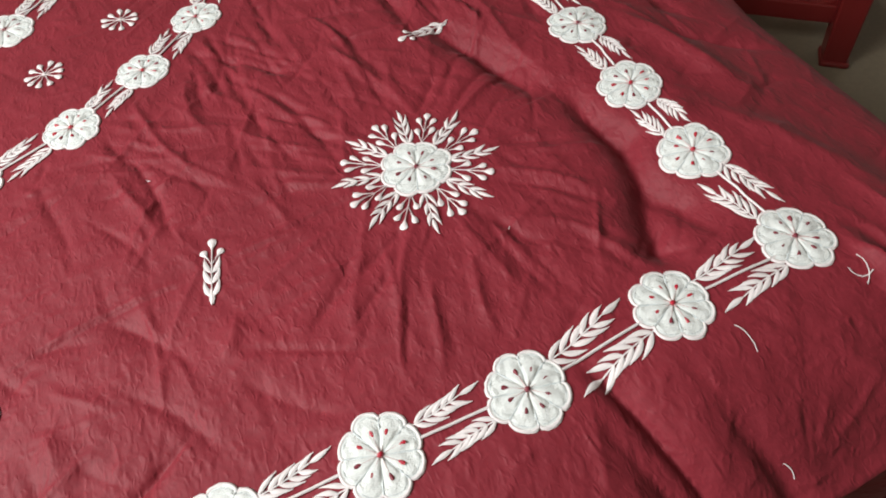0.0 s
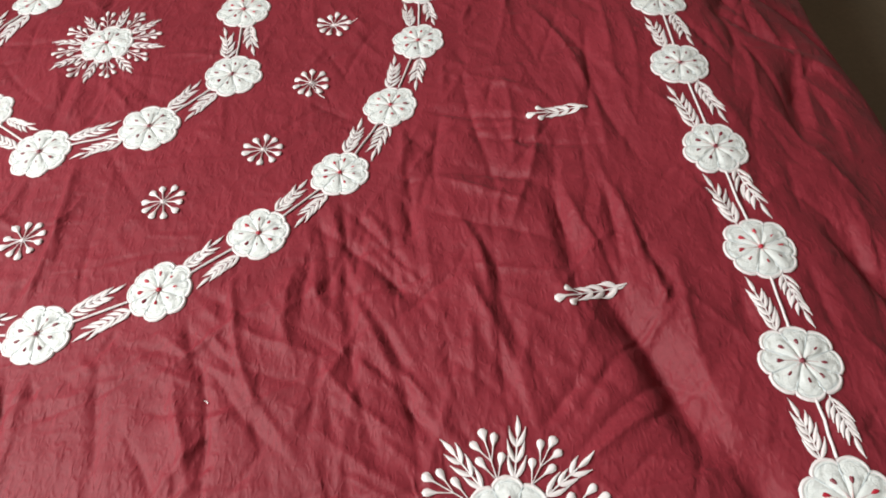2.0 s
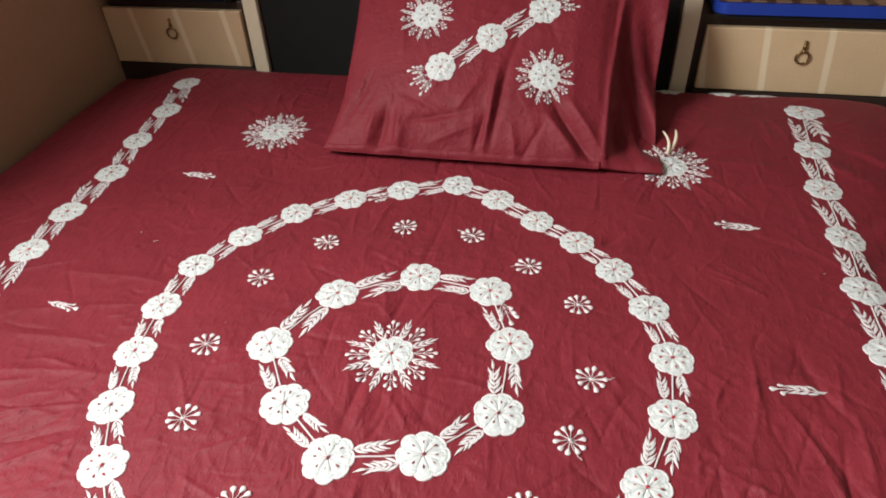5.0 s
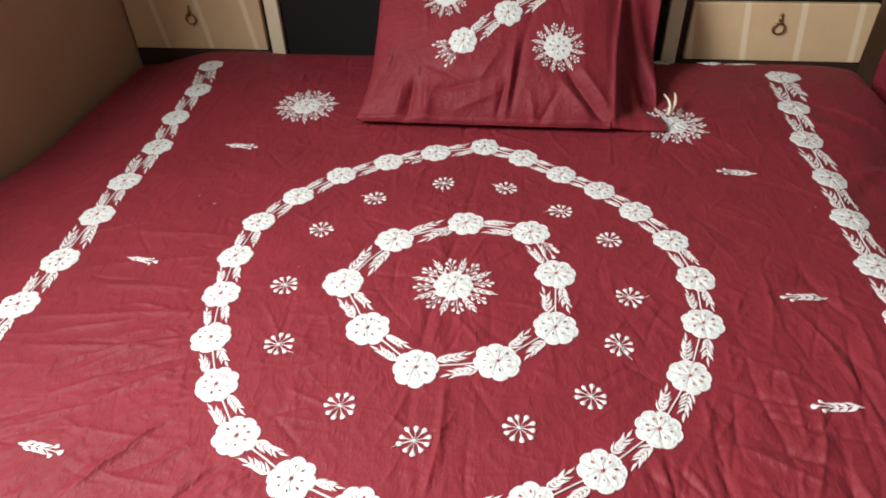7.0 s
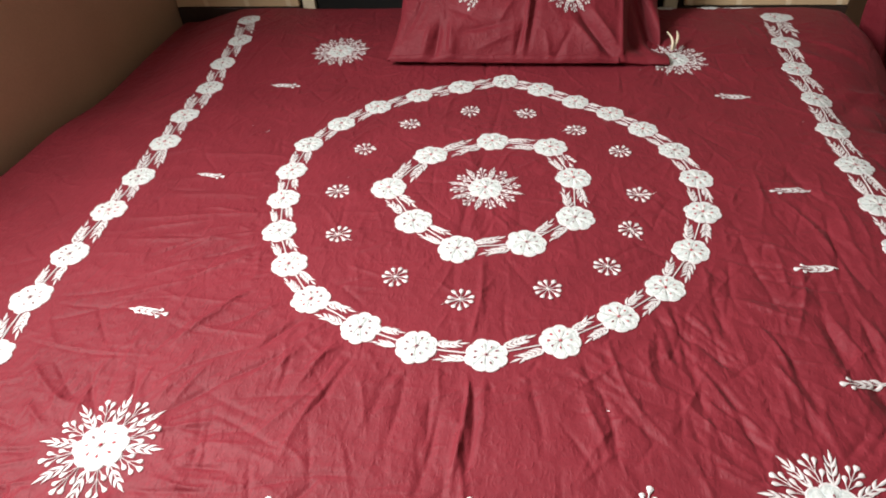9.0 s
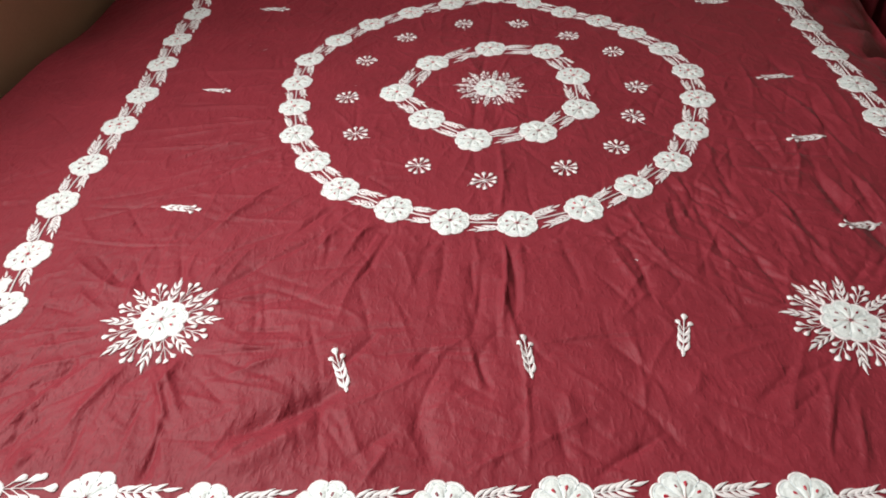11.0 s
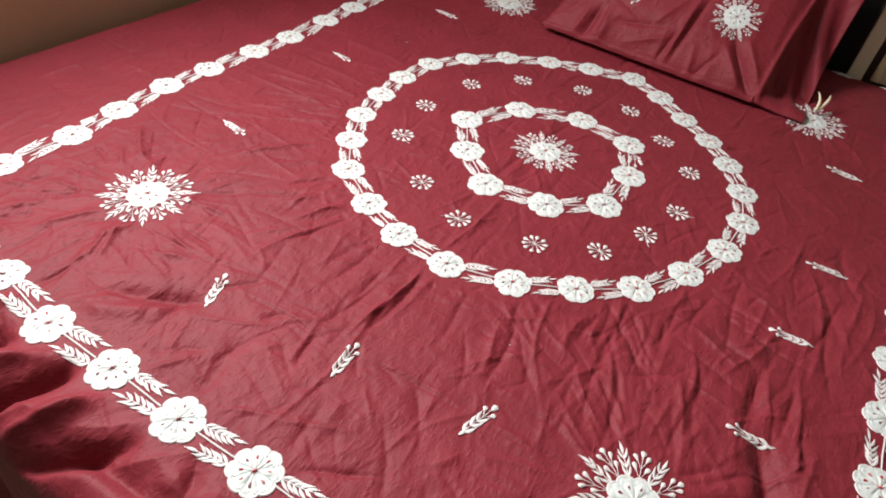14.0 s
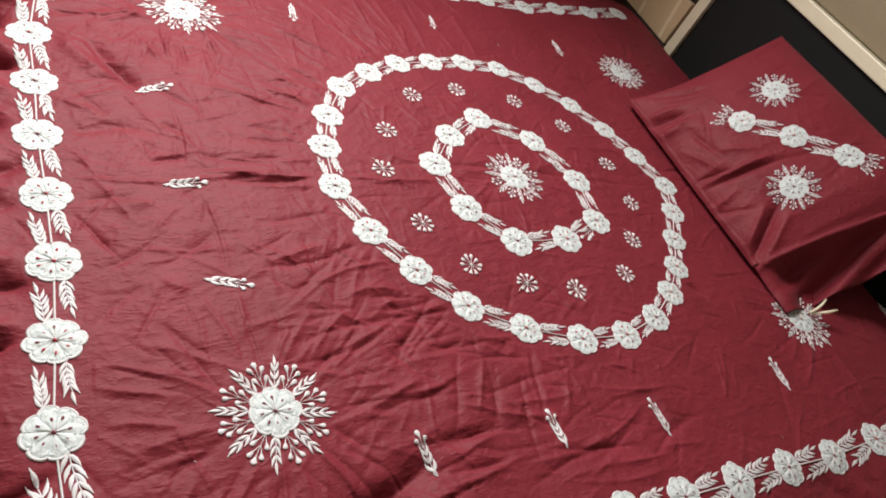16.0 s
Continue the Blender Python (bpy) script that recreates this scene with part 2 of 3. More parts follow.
# deep slanting folds where the cloth is bunched at the foot, and tents over the open side near the head
for k in range(9):
    crease(-0.60 + 0.058 * k, -0.955 - 0.012 * (k % 3), 52 + 5 * (k % 4), 0.24, (-0.034, 0.024)[k % 2], 0.0135)
for cx, cy, a, cl, ch, cw in ((0.835, 0.17, 48, 0.24, -0.022, 0.018), (0.872, 0.12, 52, 0.22, 0.018, 0.018), (0.80, 0.02, 62, 0.22, -0.012, 0.016), (0.86, 0.34, 42, 0.22, -0.018, 0.018),
                              (0.84, 0.46, 38, 0.20, 0.014, 0.018), (0.82, -0.20, 70, 0.24, -0.012, 0.017), (0.80, -0.44, 98, 0.26, -0.012, 0.017), (0.77, -0.60, 112, 0.26, 0.012, 0.018)):
    crease(cx, cy, a, cl, ch, cw)

for k in range(26):
    cx = float(rng.uniform(-0.85, 0.8))
    crease(cx, float(rng.uniform(-1.02, -0.90)), (55 if cx < -0.2 else 110) + float(rng.uniform(-22, 22)), float(rng.uniform(0.1, 0.26)),
           float(rng.choice([-1, 1]) * rng.uniform(0.007, 0.014)), float(rng.uniform(0.009, 0.016)))
for k in range(22):
    crease(float(rng.uniform(0.74, 0.92)), float(rng.uniform(-0.95, 0.85)), 125 + float(rng.uniform(-25, 25)), float(rng.uniform(0.1, 0.28)),
           float(rng.choice([-1, 1]) * rng.uniform(0.003, 0.007)), float(rng.uniform(0.008, 0.016)))

# where the flowers of the chains and the large motifs are sewn on
RF = 0.0342
RIGHT = [(0.745, 0.842), (0.728, 0.672), (0.721, 0.536), (0.722, 0.386), (0.713, 0.247), (0.707, 0.108), (0.701, -0.025), (0.694, -0.147),
        (0.695, -0.274), (0.698, -0.399), (0.691, -0.513), (0.685, -0.623), (0.682, -0.728), (0.692, -0.851)]
LEFT = [(-0.760, 0.820), (-0.731, 0.667), (-0.733, 0.535), (-0.720, 0.408), (-0.722, 0.262), (-0.714, 0.140), (-0.706, 0.001), (-0.707, -0.116),
        (-0.708, -0.248), (-0.713, -0.357), (-0.700, -0.479), (-0.682, -0.589), (-0.684, -0.719), (-0.695, -0.854)]
FOOT = [(-0.695, -0.854), (-0.567, -0.862), (-0.441, -0.860), (-0.313, -0.874), (-0.187, -0.869), (-0.064, -0.868), (0.057, -0.861), (0.178, -0.856),
        (0.300, -0.859), (0.420, -0.865), (0.562, -0.855), (0.697, -0.860)]
WIDE = [(0.034, -0.419), (-0.068, -0.411), (-0.158, -0.380), (-0.250, -0.325), (-0.312, -0.243), (-0.357, -0.154), (-0.381, -0.055), (-0.394, 0.044),
        (-0.388, 0.151), (-0.339, 0.244), (-0.271, 0.330), (-0.181, 0.391), (-0.083, 0.434), (0.023, 0.464), (0.109, 0.426), (0.189, 0.368),
        (0.264, 0.316), (0.327, 0.245), (0.380, 0.159), (0.407, 0.060), (0.400, -0.045), (0.362, -0.153), (0.306, -0.251), (0.227, -0.325),
        (0.139, -0.383)]
NARROW = [(-0.031, -0.184), (0.087, -0.158), (0.172, -0.077), (0.174, 0.049), (0.129, 0.160), (0.008, 0.178), (-0.116, 0.114), (-0.182, -0.011),
        (-0.118, -0.113)]
MOTIFS = [(0.440, -0.618), (-0.449, -0.610), (-0.427, 0.611), (0.443, 0.579), (0.005, -0.002)]


def fan(x, y, near, far, first, last, count, rise, width):
    """Sharp puckers that spread out from a stiff sewn motif."""
    for _ in range(count):
        a = float(rng.uniform(first, last))
        r0 = float(rng.uniform(near, far))
        crease(x + r0 * math.cos(radians(a)), y + r0 * math.sin(radians(a)), a + float(rng.normal(0, 9)), float(rng.uniform(0.5, 1.1)) * (far - near),
               float(rng.choice([-1, 1]) * rng.uniform(0.4, 1.0)) * rise, float(rng.uniform(0.8, 1.3)) * width)


# the sheet is gathered round each sewn flower, most on the outer lower side of the rings
for fx, fy in WIDE:
    out = math.degrees(math.atan2(fy, fx))
    fan(fx, fy, 0.040, 0.085, out - 60, out + 60, 9 if fy < 0.1 else 3, 0.0014 if fy < 0.1 else 0.0007, 0.0028)
for fx, fy in NARROW:
    out = math.degrees(math.atan2(fy, fx))
    fan(fx, fy, 0.042, 0.085, out - 70, out + 70, 7 if fy < 0 else 3, 0.0010, 0.0028)
for fx, fy in RIGHT + FOOT[1:-1]:
    fan(fx, fy, 0.040, 0.075, 90, 270, 5, 0.0009, 0.0028)
    fan(fx, fy, 0.040, 0.080, -90, 90, 4, 0.0011, 0.0028)
# the wide fans that run from the motif near the open corner
fan(*MOTIFS[0], 0.09, 0.34, 62, 152, 40, 0.0015, 0.0032)
fan(*MOTIFS[0], 0.09, 0.26, -60, 62, 26, 0.0016, 0.0032)
fan(*MOTIFS[0], 0.09, 0.20, 152, 300, 12, 0.0010, 0.0030)
fan(*MOTIFS[1], 0.09, 0.28, -20, 80, 12, 0.0012, 0.0034)
fan(*MOTIFS[1], 0.09, 0.22, 80, 340, 12, 0.0009, 0.0032)
# straight thin lines left by ironing, through the sprigs at the foot
for cx, cy, a, cl in ((0.130, -0.645, 8, 0.20), (-0.085, -0.668, 3, 0.22), (-0.320, -0.660, -2, 0.22), (0.33, -0.63, 6, 0.16), (-0.58, -0.45, 172, 0.3)):
    crease(cx, cy, a, cl, -0.0013, 0.0028)
    crease(cx, cy + 0.005, a, cl, 0.0009, 0.0028)

STEP = 0.0025
GU, GV = np.arange(-1.03, 0.9801, STEP), np.arange(-1.06, 0.9801, STEP)


def build_height():
    u, v = np.meshgrid(GU, GV, indexing="ij")
    wu, wv = u + 0.05 * value_noise(u * 5 + 31, v * 5), v + 0.05 * value_noise(u * 5, v * 5 + 57)
    h = 0.005 * (value_noise(wu * 4.5, wv * 4.5) - 0.5)
    h = h + 0.0006 * (ridged(wu * 12 + wv * 4 + 9, wv * 6 - wu * 3) ** 2 - 0.4) * (0.5 + value_noise(u * 3 + 70, v * 3))
    h = h + 0.0005 * (ridged(wu * 7 + wv * 5, wv * 16 - wu * 4 + 40) ** 2 - 0.4) * (0.4 + value_noise(u * 3, v * 3 + 90))
    h = h + 0.0008 * (ridged((wu + wv) * 24, (wu - wv) * 24) ** 2 - 0.4)
    h = h + 0.0007 * (ridged(wu * 44 + wv * 31, wv * 38 - wu * 27) ** 2 - 0.4) * (0.2 + 1.1 * value_noise(u * 4 + 11, v * 4 + 23))
    for cx, cy, a, length, height, width in CREASES:
        reach = length / 2 + 4 * width
        i0, i1 = np.searchsorted(GU, [cx - reach, cx + reach])
        j0, j1 = np.searchsorted(GV, [cy - reach, cy + reach])
        du, dv = u[i0:i1, j0:j1] - cx, v[i0:i1, j0:j1] - cy
        along, off = du * math.cos(a) + dv * math.sin(a), -du * math.sin(a) + dv * math.cos(a)
        off = off + 0.028 * length * np.sin(along / length * 5 + cx * 90)
        h[i0:i1, j0:j1] += (1.6 if width < 0.0121 else 1.0) * height * np.exp(-np.abs(off / width) ** (1.05 if width < 0.0121 else 1.6)) * smooth01(1.25 * (1 - np.abs(along) / (length / 2)))
    # the doubled cloth of a flower is stiff: it lies flatter than the sheet round it
    for cx, cy in RIGHT + LEFT + FOOT[1:-1] + WIDE + NARROW + MOTIFS:
        i0, i1 = np.searchsorted(GU, [cx - 0.066, cx + 0.066])
        j0, j1 = np.searchsorted(GV, [cy - 0.066, cy + 0.066])
        du, dv, patch_h = u[i0:i1, j0:j1] - cx, v[i0:i1, j0:j1] - cy, h[i0:i1, j0:j1]
        stiff = 0.85 * smooth01((0.064 - np.hypot(du, dv)) / 0.030)
        flat = np.clip(0.3 * patch_h.mean(), -0.003, 0.003) + 0.4 * (du * (du * patch_h).sum() / (du * du).sum() + dv * (dv * patch_h).sum() / (dv * dv).sum())
        h[i0:i1, j0:j1] = patch_h * (1 - stiff) + flat * stiff
    # slow hollows and swells of the mattress
    h = h - 0.0095 * np.exp(-((u - 0.31) ** 2 + (v + 0.17) ** 2) / 0.19 ** 2) + 0.0065 * np.exp(-((u - 0.705) / 0.08) ** 2) * smooth01((v + 0.40) / 0.25) * smooth01((0.55 - v) / 0.2)
    h = h + 0.0045 * np.exp(-((u + 0.05) ** 2 + v ** 2) / 0.15 ** 2) + 0.004 * np.exp(-((u + 0.71) / 0.10) ** 2) * smooth01((v + 0.45) / 0.2)
    h = h + 0.025 * smooth01((v - 0.35) / 0.4) * smooth01((0.985 - v) / 0.07) - 0.030 * smooth01((u - 0.70) / 0.22) * smooth01((0.75 - v) / 0.5)
    h = h - 0.04 * smooth01((-0.80 - u) / 0.2) * smooth01((v - 0.15) / 0.35)
    h = h - 0.07 * smooth01((u - 0.79) / 0.15) * smooth01((v + 0.2) / 0.5) * (1 - 0.7 * smooth01((v - 0.5) / 0.3))
    h = h - 0.065 * smooth01((u - 0.25) / 0.45) * smooth01((-0.885 - v) / 0.13)
    return h


HEIGHT = build_height()


def height(u, v):
    i = np.clip((u - GU[0]) / STEP, 0, len(GU) - 1.001)
    j = np.clip((v - GV[0]) / STEP, 0, len(GV) - 1.001)
    i0, j0 = i.astype(int), j.astype(int)
    fi, fj = i - i0, j - j0
    return (HEIGHT[i0, j0] * (1 - fi) + HEIGHT[i0 + 1, j0] * fi) * (1 - fj) + (HEIGHT[i0, j0 + 1] * (1 - fi) + HEIGHT[i0 + 1, j0 + 1] * fi) * fj


def over(s, r):
    """Past an edge of radius r: how far out, how far down, and the lean of the surface."""
    a = np.clip(s / r, 0, math.pi / 2)
    return r * np.sin(a), r * (1 - np.cos(a)) + np.maximum(0, s - r * math.pi / 2), a


def on_sheet(u, v, up):
    """The place on the spread of the cloth's own coordinates, raised by up."""
    u, v, up = np.asarray(u, float), np.asarray(v, float), np.asarray(up, float)
    dl, zl, al = over(np.maximum(0, U_LEFT - u), R_LEFT)
    dr, zr, ar = over(np.maximum(0, u - U_RIGHT), R_RIGHT)
    df, zf, af = over(np.maximum(0, V_FOOT - v), R_FOOT)
    dh, zh, ah = over(np.maximum(0, v - V_HEAD), R_HEAD)
    x = np.clip(u, U_LEFT, U_RIGHT) - dl + dr
    y = np.clip(v, V_FOOT, V_HEAD) - df + dh
    x = x + 0.075 * smooth01((v + 0.15) / 0.9) * smooth01((u - 0.74) / 0.125)
    y = y - 0.02 * smooth01((u - 0.2) / 0.4) * smooth01((-0.88 - v) / 0.075)
    down = np.sqrt((zl + zr) ** 2 + (zf + zh) ** 2)
    wave = smooth01(down / 0.25) * 0.017
    x = x + wave * (0.8 + np.sin(v * 21 + 2 * np.sin(v * 5)) + 0.4 * np.sin(v * 47)) * (np.sin(ar) + 0.3 * np.sin(af)) - up * np.sin(al) + up * np.sin(ar)
    y = y - wave * (0.8 + np.sin(u * 19 + 2 * np.sin(u * 6)) + 0.4 * np.sin(u * 43)) * np.sin(af) - up * np.sin(af) + up * np.sin(ah)
    lean = np.cos(np.maximum(np.maximum(al, ar), np.maximum(af, ah)))
    z = Z0 + height(u, v) * (0.25 + 0.75 * lean) + up * lean - down
    return np.stack([x, y, z], -1)


spread = empty("bedspread", "maroon cotton bedspread with white appliqued flowers, crumpled over the bed", "bedspread", at=(0, 0, 0))
lu = np.concatenate([np.arange(-1.30, -1.03, 0.012), GU, np.arange(0.99, 1.36, 0.011)])
lv = np.concatenate([np.arange(-1.50, -1.06, 0.012), GV, np.arange(0.985, 1.05, 0.01)])
mu, mv = np.meshgrid(lu, lv, indexing="ij")
pts = on_sheet(mu, mv, np.zeros_like(mu)).reshape(-1, 3)
nu, nv = len(lu), len(lv)
ids = np.arange(nu * nv).reshape(nu, nv)
quads = np.stack([ids[:-1, :-1], ids[1:, :-1], ids[1:, 1:], ids[:-1, 1:]], -1).reshape(-1, 4)
me = bpy.data.meshes.new("cloth")
me.vertices.add(len(pts))
me.vertices.foreach_set("co", pts.ravel())
me.loops.add(quads.size)
me.loops.foreach_set("vertex_index", quads.ravel())
me.polygons.add(len(quads))
me.polygons.foreach_set("loop_start", np.arange(0, quads.size, 4))
me.polygons.foreach_set("use_smooth", np.ones(len(quads), bool))
me.update(calc_edges=True)
me.materials.append(MAROON)
cloth = new("cloth", me)
cloth.parent = spread

# ---- embroidery: pieces as lists of (u, v, up) and faces ----


class Piece:
    def __init__(self):
        self.v, self.f, self.starts = [], [], []

    def strip(self, line, widths, rise):
        """A padded satin-stitch band along a line, domed across."""
        start, n = len(self.v), len(line)
        self.starts.append(start)
        for k, (x, y) in enumerate(line):
            x0, y0 = line[max(k - 1, 0)]
            x1, y1 = line[min(k + 1, n - 1)]
            d = math.hypot(x1 - x0, y1 - y0) or 1
            px, py, w = -(y1 - y0) / d, (x1 - x0) / d, widths[k]
            top = rise * min(1, 0.35 + w / max(widths))
            self.v += [(x + px * w, y + py * w, 0.0003), (x + px * w * 0.55, y + py * w * 0.55, top * 0.8), (x, y, top),
                       (x - px * w * 0.55, y - py * w * 0.55, top * 0.8), (x - px * w, y - py * w, 0.0003)]
        for k in range(n - 1):
            for c in range(4):
                a = start + 5 * k + c
                self.f.append((a, a + 1, a + 6, a + 5))
        return self

    def tie(self):
        """Stitches every band to the stem on which it grows."""
        stem = self.v[:self.starts[1]]
        for k in self.starts[1:]:
            x, y, _ = self.v[k + 2]
            near = min(range(2, len(stem), 5), key=lambda q: (stem[q][0] - x) ** 2 + (stem[q][1] - y) ** 2)
            self.f.append((near, k + 2, k + 1))
        return self

    def leaf(self, x, y, turn, length, width, bend=0.15, rise=0.0010):
        n, line, widths = 7, [], []
        for k in range(n):
            s = k / (n - 1)
            a = turn + bend * (s - 0.5)
            line.append((x + length * s * math.cos(a), y + length * s * math.sin(a)))
            widths.append(max(0.0002, width / 2 * math.sin(math.pi * s ** 0.75) ** 1.15))
        return self.strip(line, widths, rise)

    def bulb(self, x, y, turn, length, width, rise=0.0015):
        """A thin stalk that ends in a padded drop."""
        line, widths = [], []
        for s, w in ((0, 0.12), (0.3, 0.13), (0.52, 0.2), (0.64, 0.5), (0.75, 0.85), (0.86, 1.0), (0.95, 0.78), (1.0, 0.15)):
            line.append((x + length * s * math.cos(turn), y + length * s * math.sin(turn)))
            widths.append(width / 2 * w)
        return self.strip(line, widths, rise)

    def stem(self, x, y, turn, length, width, bend=0.0, rise=0.0011, n=6):
        line = []
        for k in range(n):
            s = k / (n - 1)
            a = turn + bend * s
            line.append((x + length * s * math.cos(a), y + length * s * math.sin(a)))
        return self.strip(line, [width / 2] * n, rise), line


def lay(piece, place, x, y, turn, name, mat, parent, label="", lift=0.0009):
    """Sews a piece on a surface, at x, y of that surface, turned."""
    a = np.array(piece.v)
    c, s = math.cos(turn), math.sin(turn)
    return mesh_object(name, place(x + c * a[:, 0] - s * a[:, 1], y + s * a[:, 0] + c * a[:, 1], a[:, 2] + lift), piece.f, mat, parent, label)


def flower_sway(seed):
    r = random.Random(seed)
    return [r.uniform(0.94, 1.05) for _ in range(8)]


def flower_piece(R, seed):
    r = random.Random(seed + 5)
    p = Piece()
    spokes, rings = 96, (0.10, 0.24, 0.40, 0.55, 0.68, 0.78, 0.835, 0.87, 0.915, 0.96, 1.0)
    sway = flower_sway(seed)
    puff = [r.uniform(0.7, 1.3) for _ in range(8)]
    p.v.append((0, 0, 0.0012))
    for ring in rings:
        for k in range(spokes):
            a = 2 * math.pi * k / spokes
            g = abs(math.cos(4 * a))
            lobe = int(((a + math.pi / 8) % (2 * math.pi)) / (math.pi / 4)) % 8
            edge = R * (0.845 + 0.155 * g ** 0.55) * (1 + (sway[lobe] - 1) * g)
            if ring < 0.85:
                up = 0.0012 + puff[lobe] * 0.0021 * math.sin(math.pi * min(1, ring / 0.84)) * g ** 0.6 + 0.0010 * math.sin(ring * 29 + lobe * 2.3 + 13 * a) * ring - 0.0010 * math.exp(-((ring - 0.66) / 0.05) ** 2)
            else:
                up = 0.0008
            p.v.append((edge * ring * math.cos(a), edge * ring * math.sin(a), up if ring < 1 else -0.0004))
    p.f += [(0, 1 + k, 1 + (k + 1) % spokes) for k in range(spokes)]
    for n in range(len(rings) - 1):
        for k in range(spokes):
            a, b = 1 + n * spokes + k, 1 + n * spokes + (k + 1) % spokes
            p.f.append((a, a + spokes, b + spokes, b))
    return p


def sew_flower(place, parent, x, y, R, turn, seed, name="flower"):
    """An eight-lobed padded flower with its corded edge, seams, and red stamens."""
    r = random.Random(seed * 7 + 1)
    ob = lay(flower_piece(R, seed), place, x, y, turn, name, WHITE, parent)
    seams = Piece()
    for k in range(8):
        a = math.pi / 8 + k * math.pi / 4
        line = [(R * s * math.cos(a) + 0.0006 * math.sin(40 * s), R * s * math.sin(a)) for s in (0.1, 0.3, 0.5, 0.7, 0.84)]
        seams.strip(line, [0.0008] * 5, 0.0022)
    inner = []
    for k in range(49):
        a = 2 * math.pi * k / 48
        lobe = int(((a + math.pi / 8) % (2 * math.pi)) / (math.pi / 4)) % 8
        g = abs(math.cos(4 * a))
        q = 0.868 * R * (0.845 + 0.155 * g ** 0.55) * (1 + (flower_sway(seed)[lobe] - 1) * g)
        inner.append((q * math.cos(a), q * math.sin(a)))
    seams.strip(inner, [R * 0.020] * 49, 0.0016)
    lay(seams, place, x, y, turn, "seam_stitching", SEAM, ob, "", 0.0004)
    cord = Piece()
    outline = []
    for k in range(97):
        a = 2 * math.pi * k / 96
        lobe = int(((a + math.pi / 8) % (2 * math.pi)) / (math.pi / 4)) % 8
        g = abs(math.cos(4 * a))
        q = 0.955 * R * (0.845 + 0.155 * g ** 0.55) * (1 + (flower_sway(seed)[lobe] - 1) * g)
        outline.append((q * math.cos(a), q * math.sin(a)))
    cord.strip(outline, [R * r.uniform(0.040, 0.058) for _ in outline], 0.0017)
    lay(cord, place, x, y, turn, "edge_cord", THREAD, ob, "", 0.0005)
    bright = r.random() < 0.5
    for k in range(8):
        a = k * math.pi / 4 + r.uniform(-0.10, 0.10)
        length = R * r.uniform(0.52, 0.62)
        s = Piece()
        s.strip([(length * q * math.cos(a), length * q * math.sin(a)) for q in (0.08, 0.4, 0.7)], [0.00032] * 3, 0.0022)
        s.strip([(length * q * math.cos(a), length * q * math.sin(a)) for q in (0.70, 0.80, 0.90, 1.0)], [0.0006, 0.0018, 0.0025, 0.0016], 0.0028)
        st = lay(s, place, x, y, turn, "stamen", RED if bright and r.random() < 0.7 else PLUM, ob, "", 0.0019)
        st.data.materials.append(FILAMENT)
        for face in list(st.data.polygons)[:8]:
            face.material_index = 1
    dot = Piece().strip([(0.0026 * q, 0.0006 * q) for q in (-1, -0.5, 0, 0.5, 1)], [0.0008, 0.0024, 0.0028, 0.0024, 0.0008], 0.0036)
    lay(dot, place, x, y, turn, "flower_centre", RED if bright else PLUM, ob, "", 0.0016)
    return ob


def leaf_spray(length, pairs, leaf, spread_angle, bend, seed, stalk=0.86):
    """A feathery spray along +x."""
    r = random.Random(seed)
    p = Piece()
    _, line = p.stem(0, 0, 0, length * stalk, 0.0013, bend, 0.0007)
    for k in range(pairs):
        s = 0.06 + 0.72 * k / max(1, pairs - 1)
        i = min(len(line) - 1, s * (len(line) - 1))
        i0 = min(int(i), len(line) - 2)
        x = line[i0][0] + (line[i0 + 1][0] - line[i0][0]) * (i - i0)
        y = line[i0][1] + (line[i0 + 1][1] - line[i0][1]) * (i - i0)
        for side in (-1, 1):
            p.leaf(x, y, bend * s + side * spread_angle * r.uniform(0.8, 1.15), leaf * r.uniform(0.85, 1.1) * (1 - 0.2 * s), leaf * 0.20, -side * 0.25)
    p.leaf(*line[-1], bend, leaf * 0.95, leaf * 0.21)
    return p.tie()


def bulb_spray(length, pairs, leaf, spread_angle, seed):
    r = random.Random(seed)
    p = Piece()
    p.stem(0, 0, 0, length * 0.8, 0.0010, 0.0)
    for k in range(pairs):
        s = 0.04 + 0.34 * k / max(1, pairs - 1)
        for side in (-1, 1):
            p.bulb(length * s, 0, side * spread_angle * r.uniform(0.85, 1.1), leaf * r.uniform(0.9, 1.1), leaf * 0.29)
    p.bulb(length * 0.5, 0, 0, length * 0.5, leaf * 0.35)
    return p.tie()


def sew_link(place, parent, a, b, R, seed):
    """Between two flowers of a chain: a straight stem with a leafy spray on either side, pointing opposite ways."""
    r = random.Random(seed)
    turn = math.atan2(b[1] - a[1], b[0] - a[0])
    span = math.hypot(b[0] - a[0], b[1] - a[1])
    gap = span - 2 * R * 0.93
    mx, my = (a[0] + b[0]) / 2, (a[1] + b[1]) / 2
    k = max(0.028, gap)
    link = Piece()
    link.stem(-k / 2, 0, 0, k, 0.0025, 0.0, 0.0015)
    ob = lay(link, place, mx, my, turn, "stem", THREAD, parent)
    for side in (-1, 1):
        length = k * r.uniform(0.98, 1.1)
        if r.random() < 0.06:
            spray = bulb_spray(length * 0.95, 3, length * 0.42, 0.6, seed + side)
        else:
            spray = leaf_spray(length, 5, 0.0064 + 0.245 * k, 0.58, 0.11, seed + side, 0.74)
        c, s = math.cos(turn + (0 if side > 0 else math.pi)), math.sin(turn + (0 if side > 0 else math.pi))
        ox, oy = -length * 0.55, 0.0112
        lay(spray, place, mx + c * ox - s * oy, my + s * ox + c * oy, turn + (0 if side > 0 else math.pi) + 0.05, "leaf_spray", THREAD, ob)
    return ob


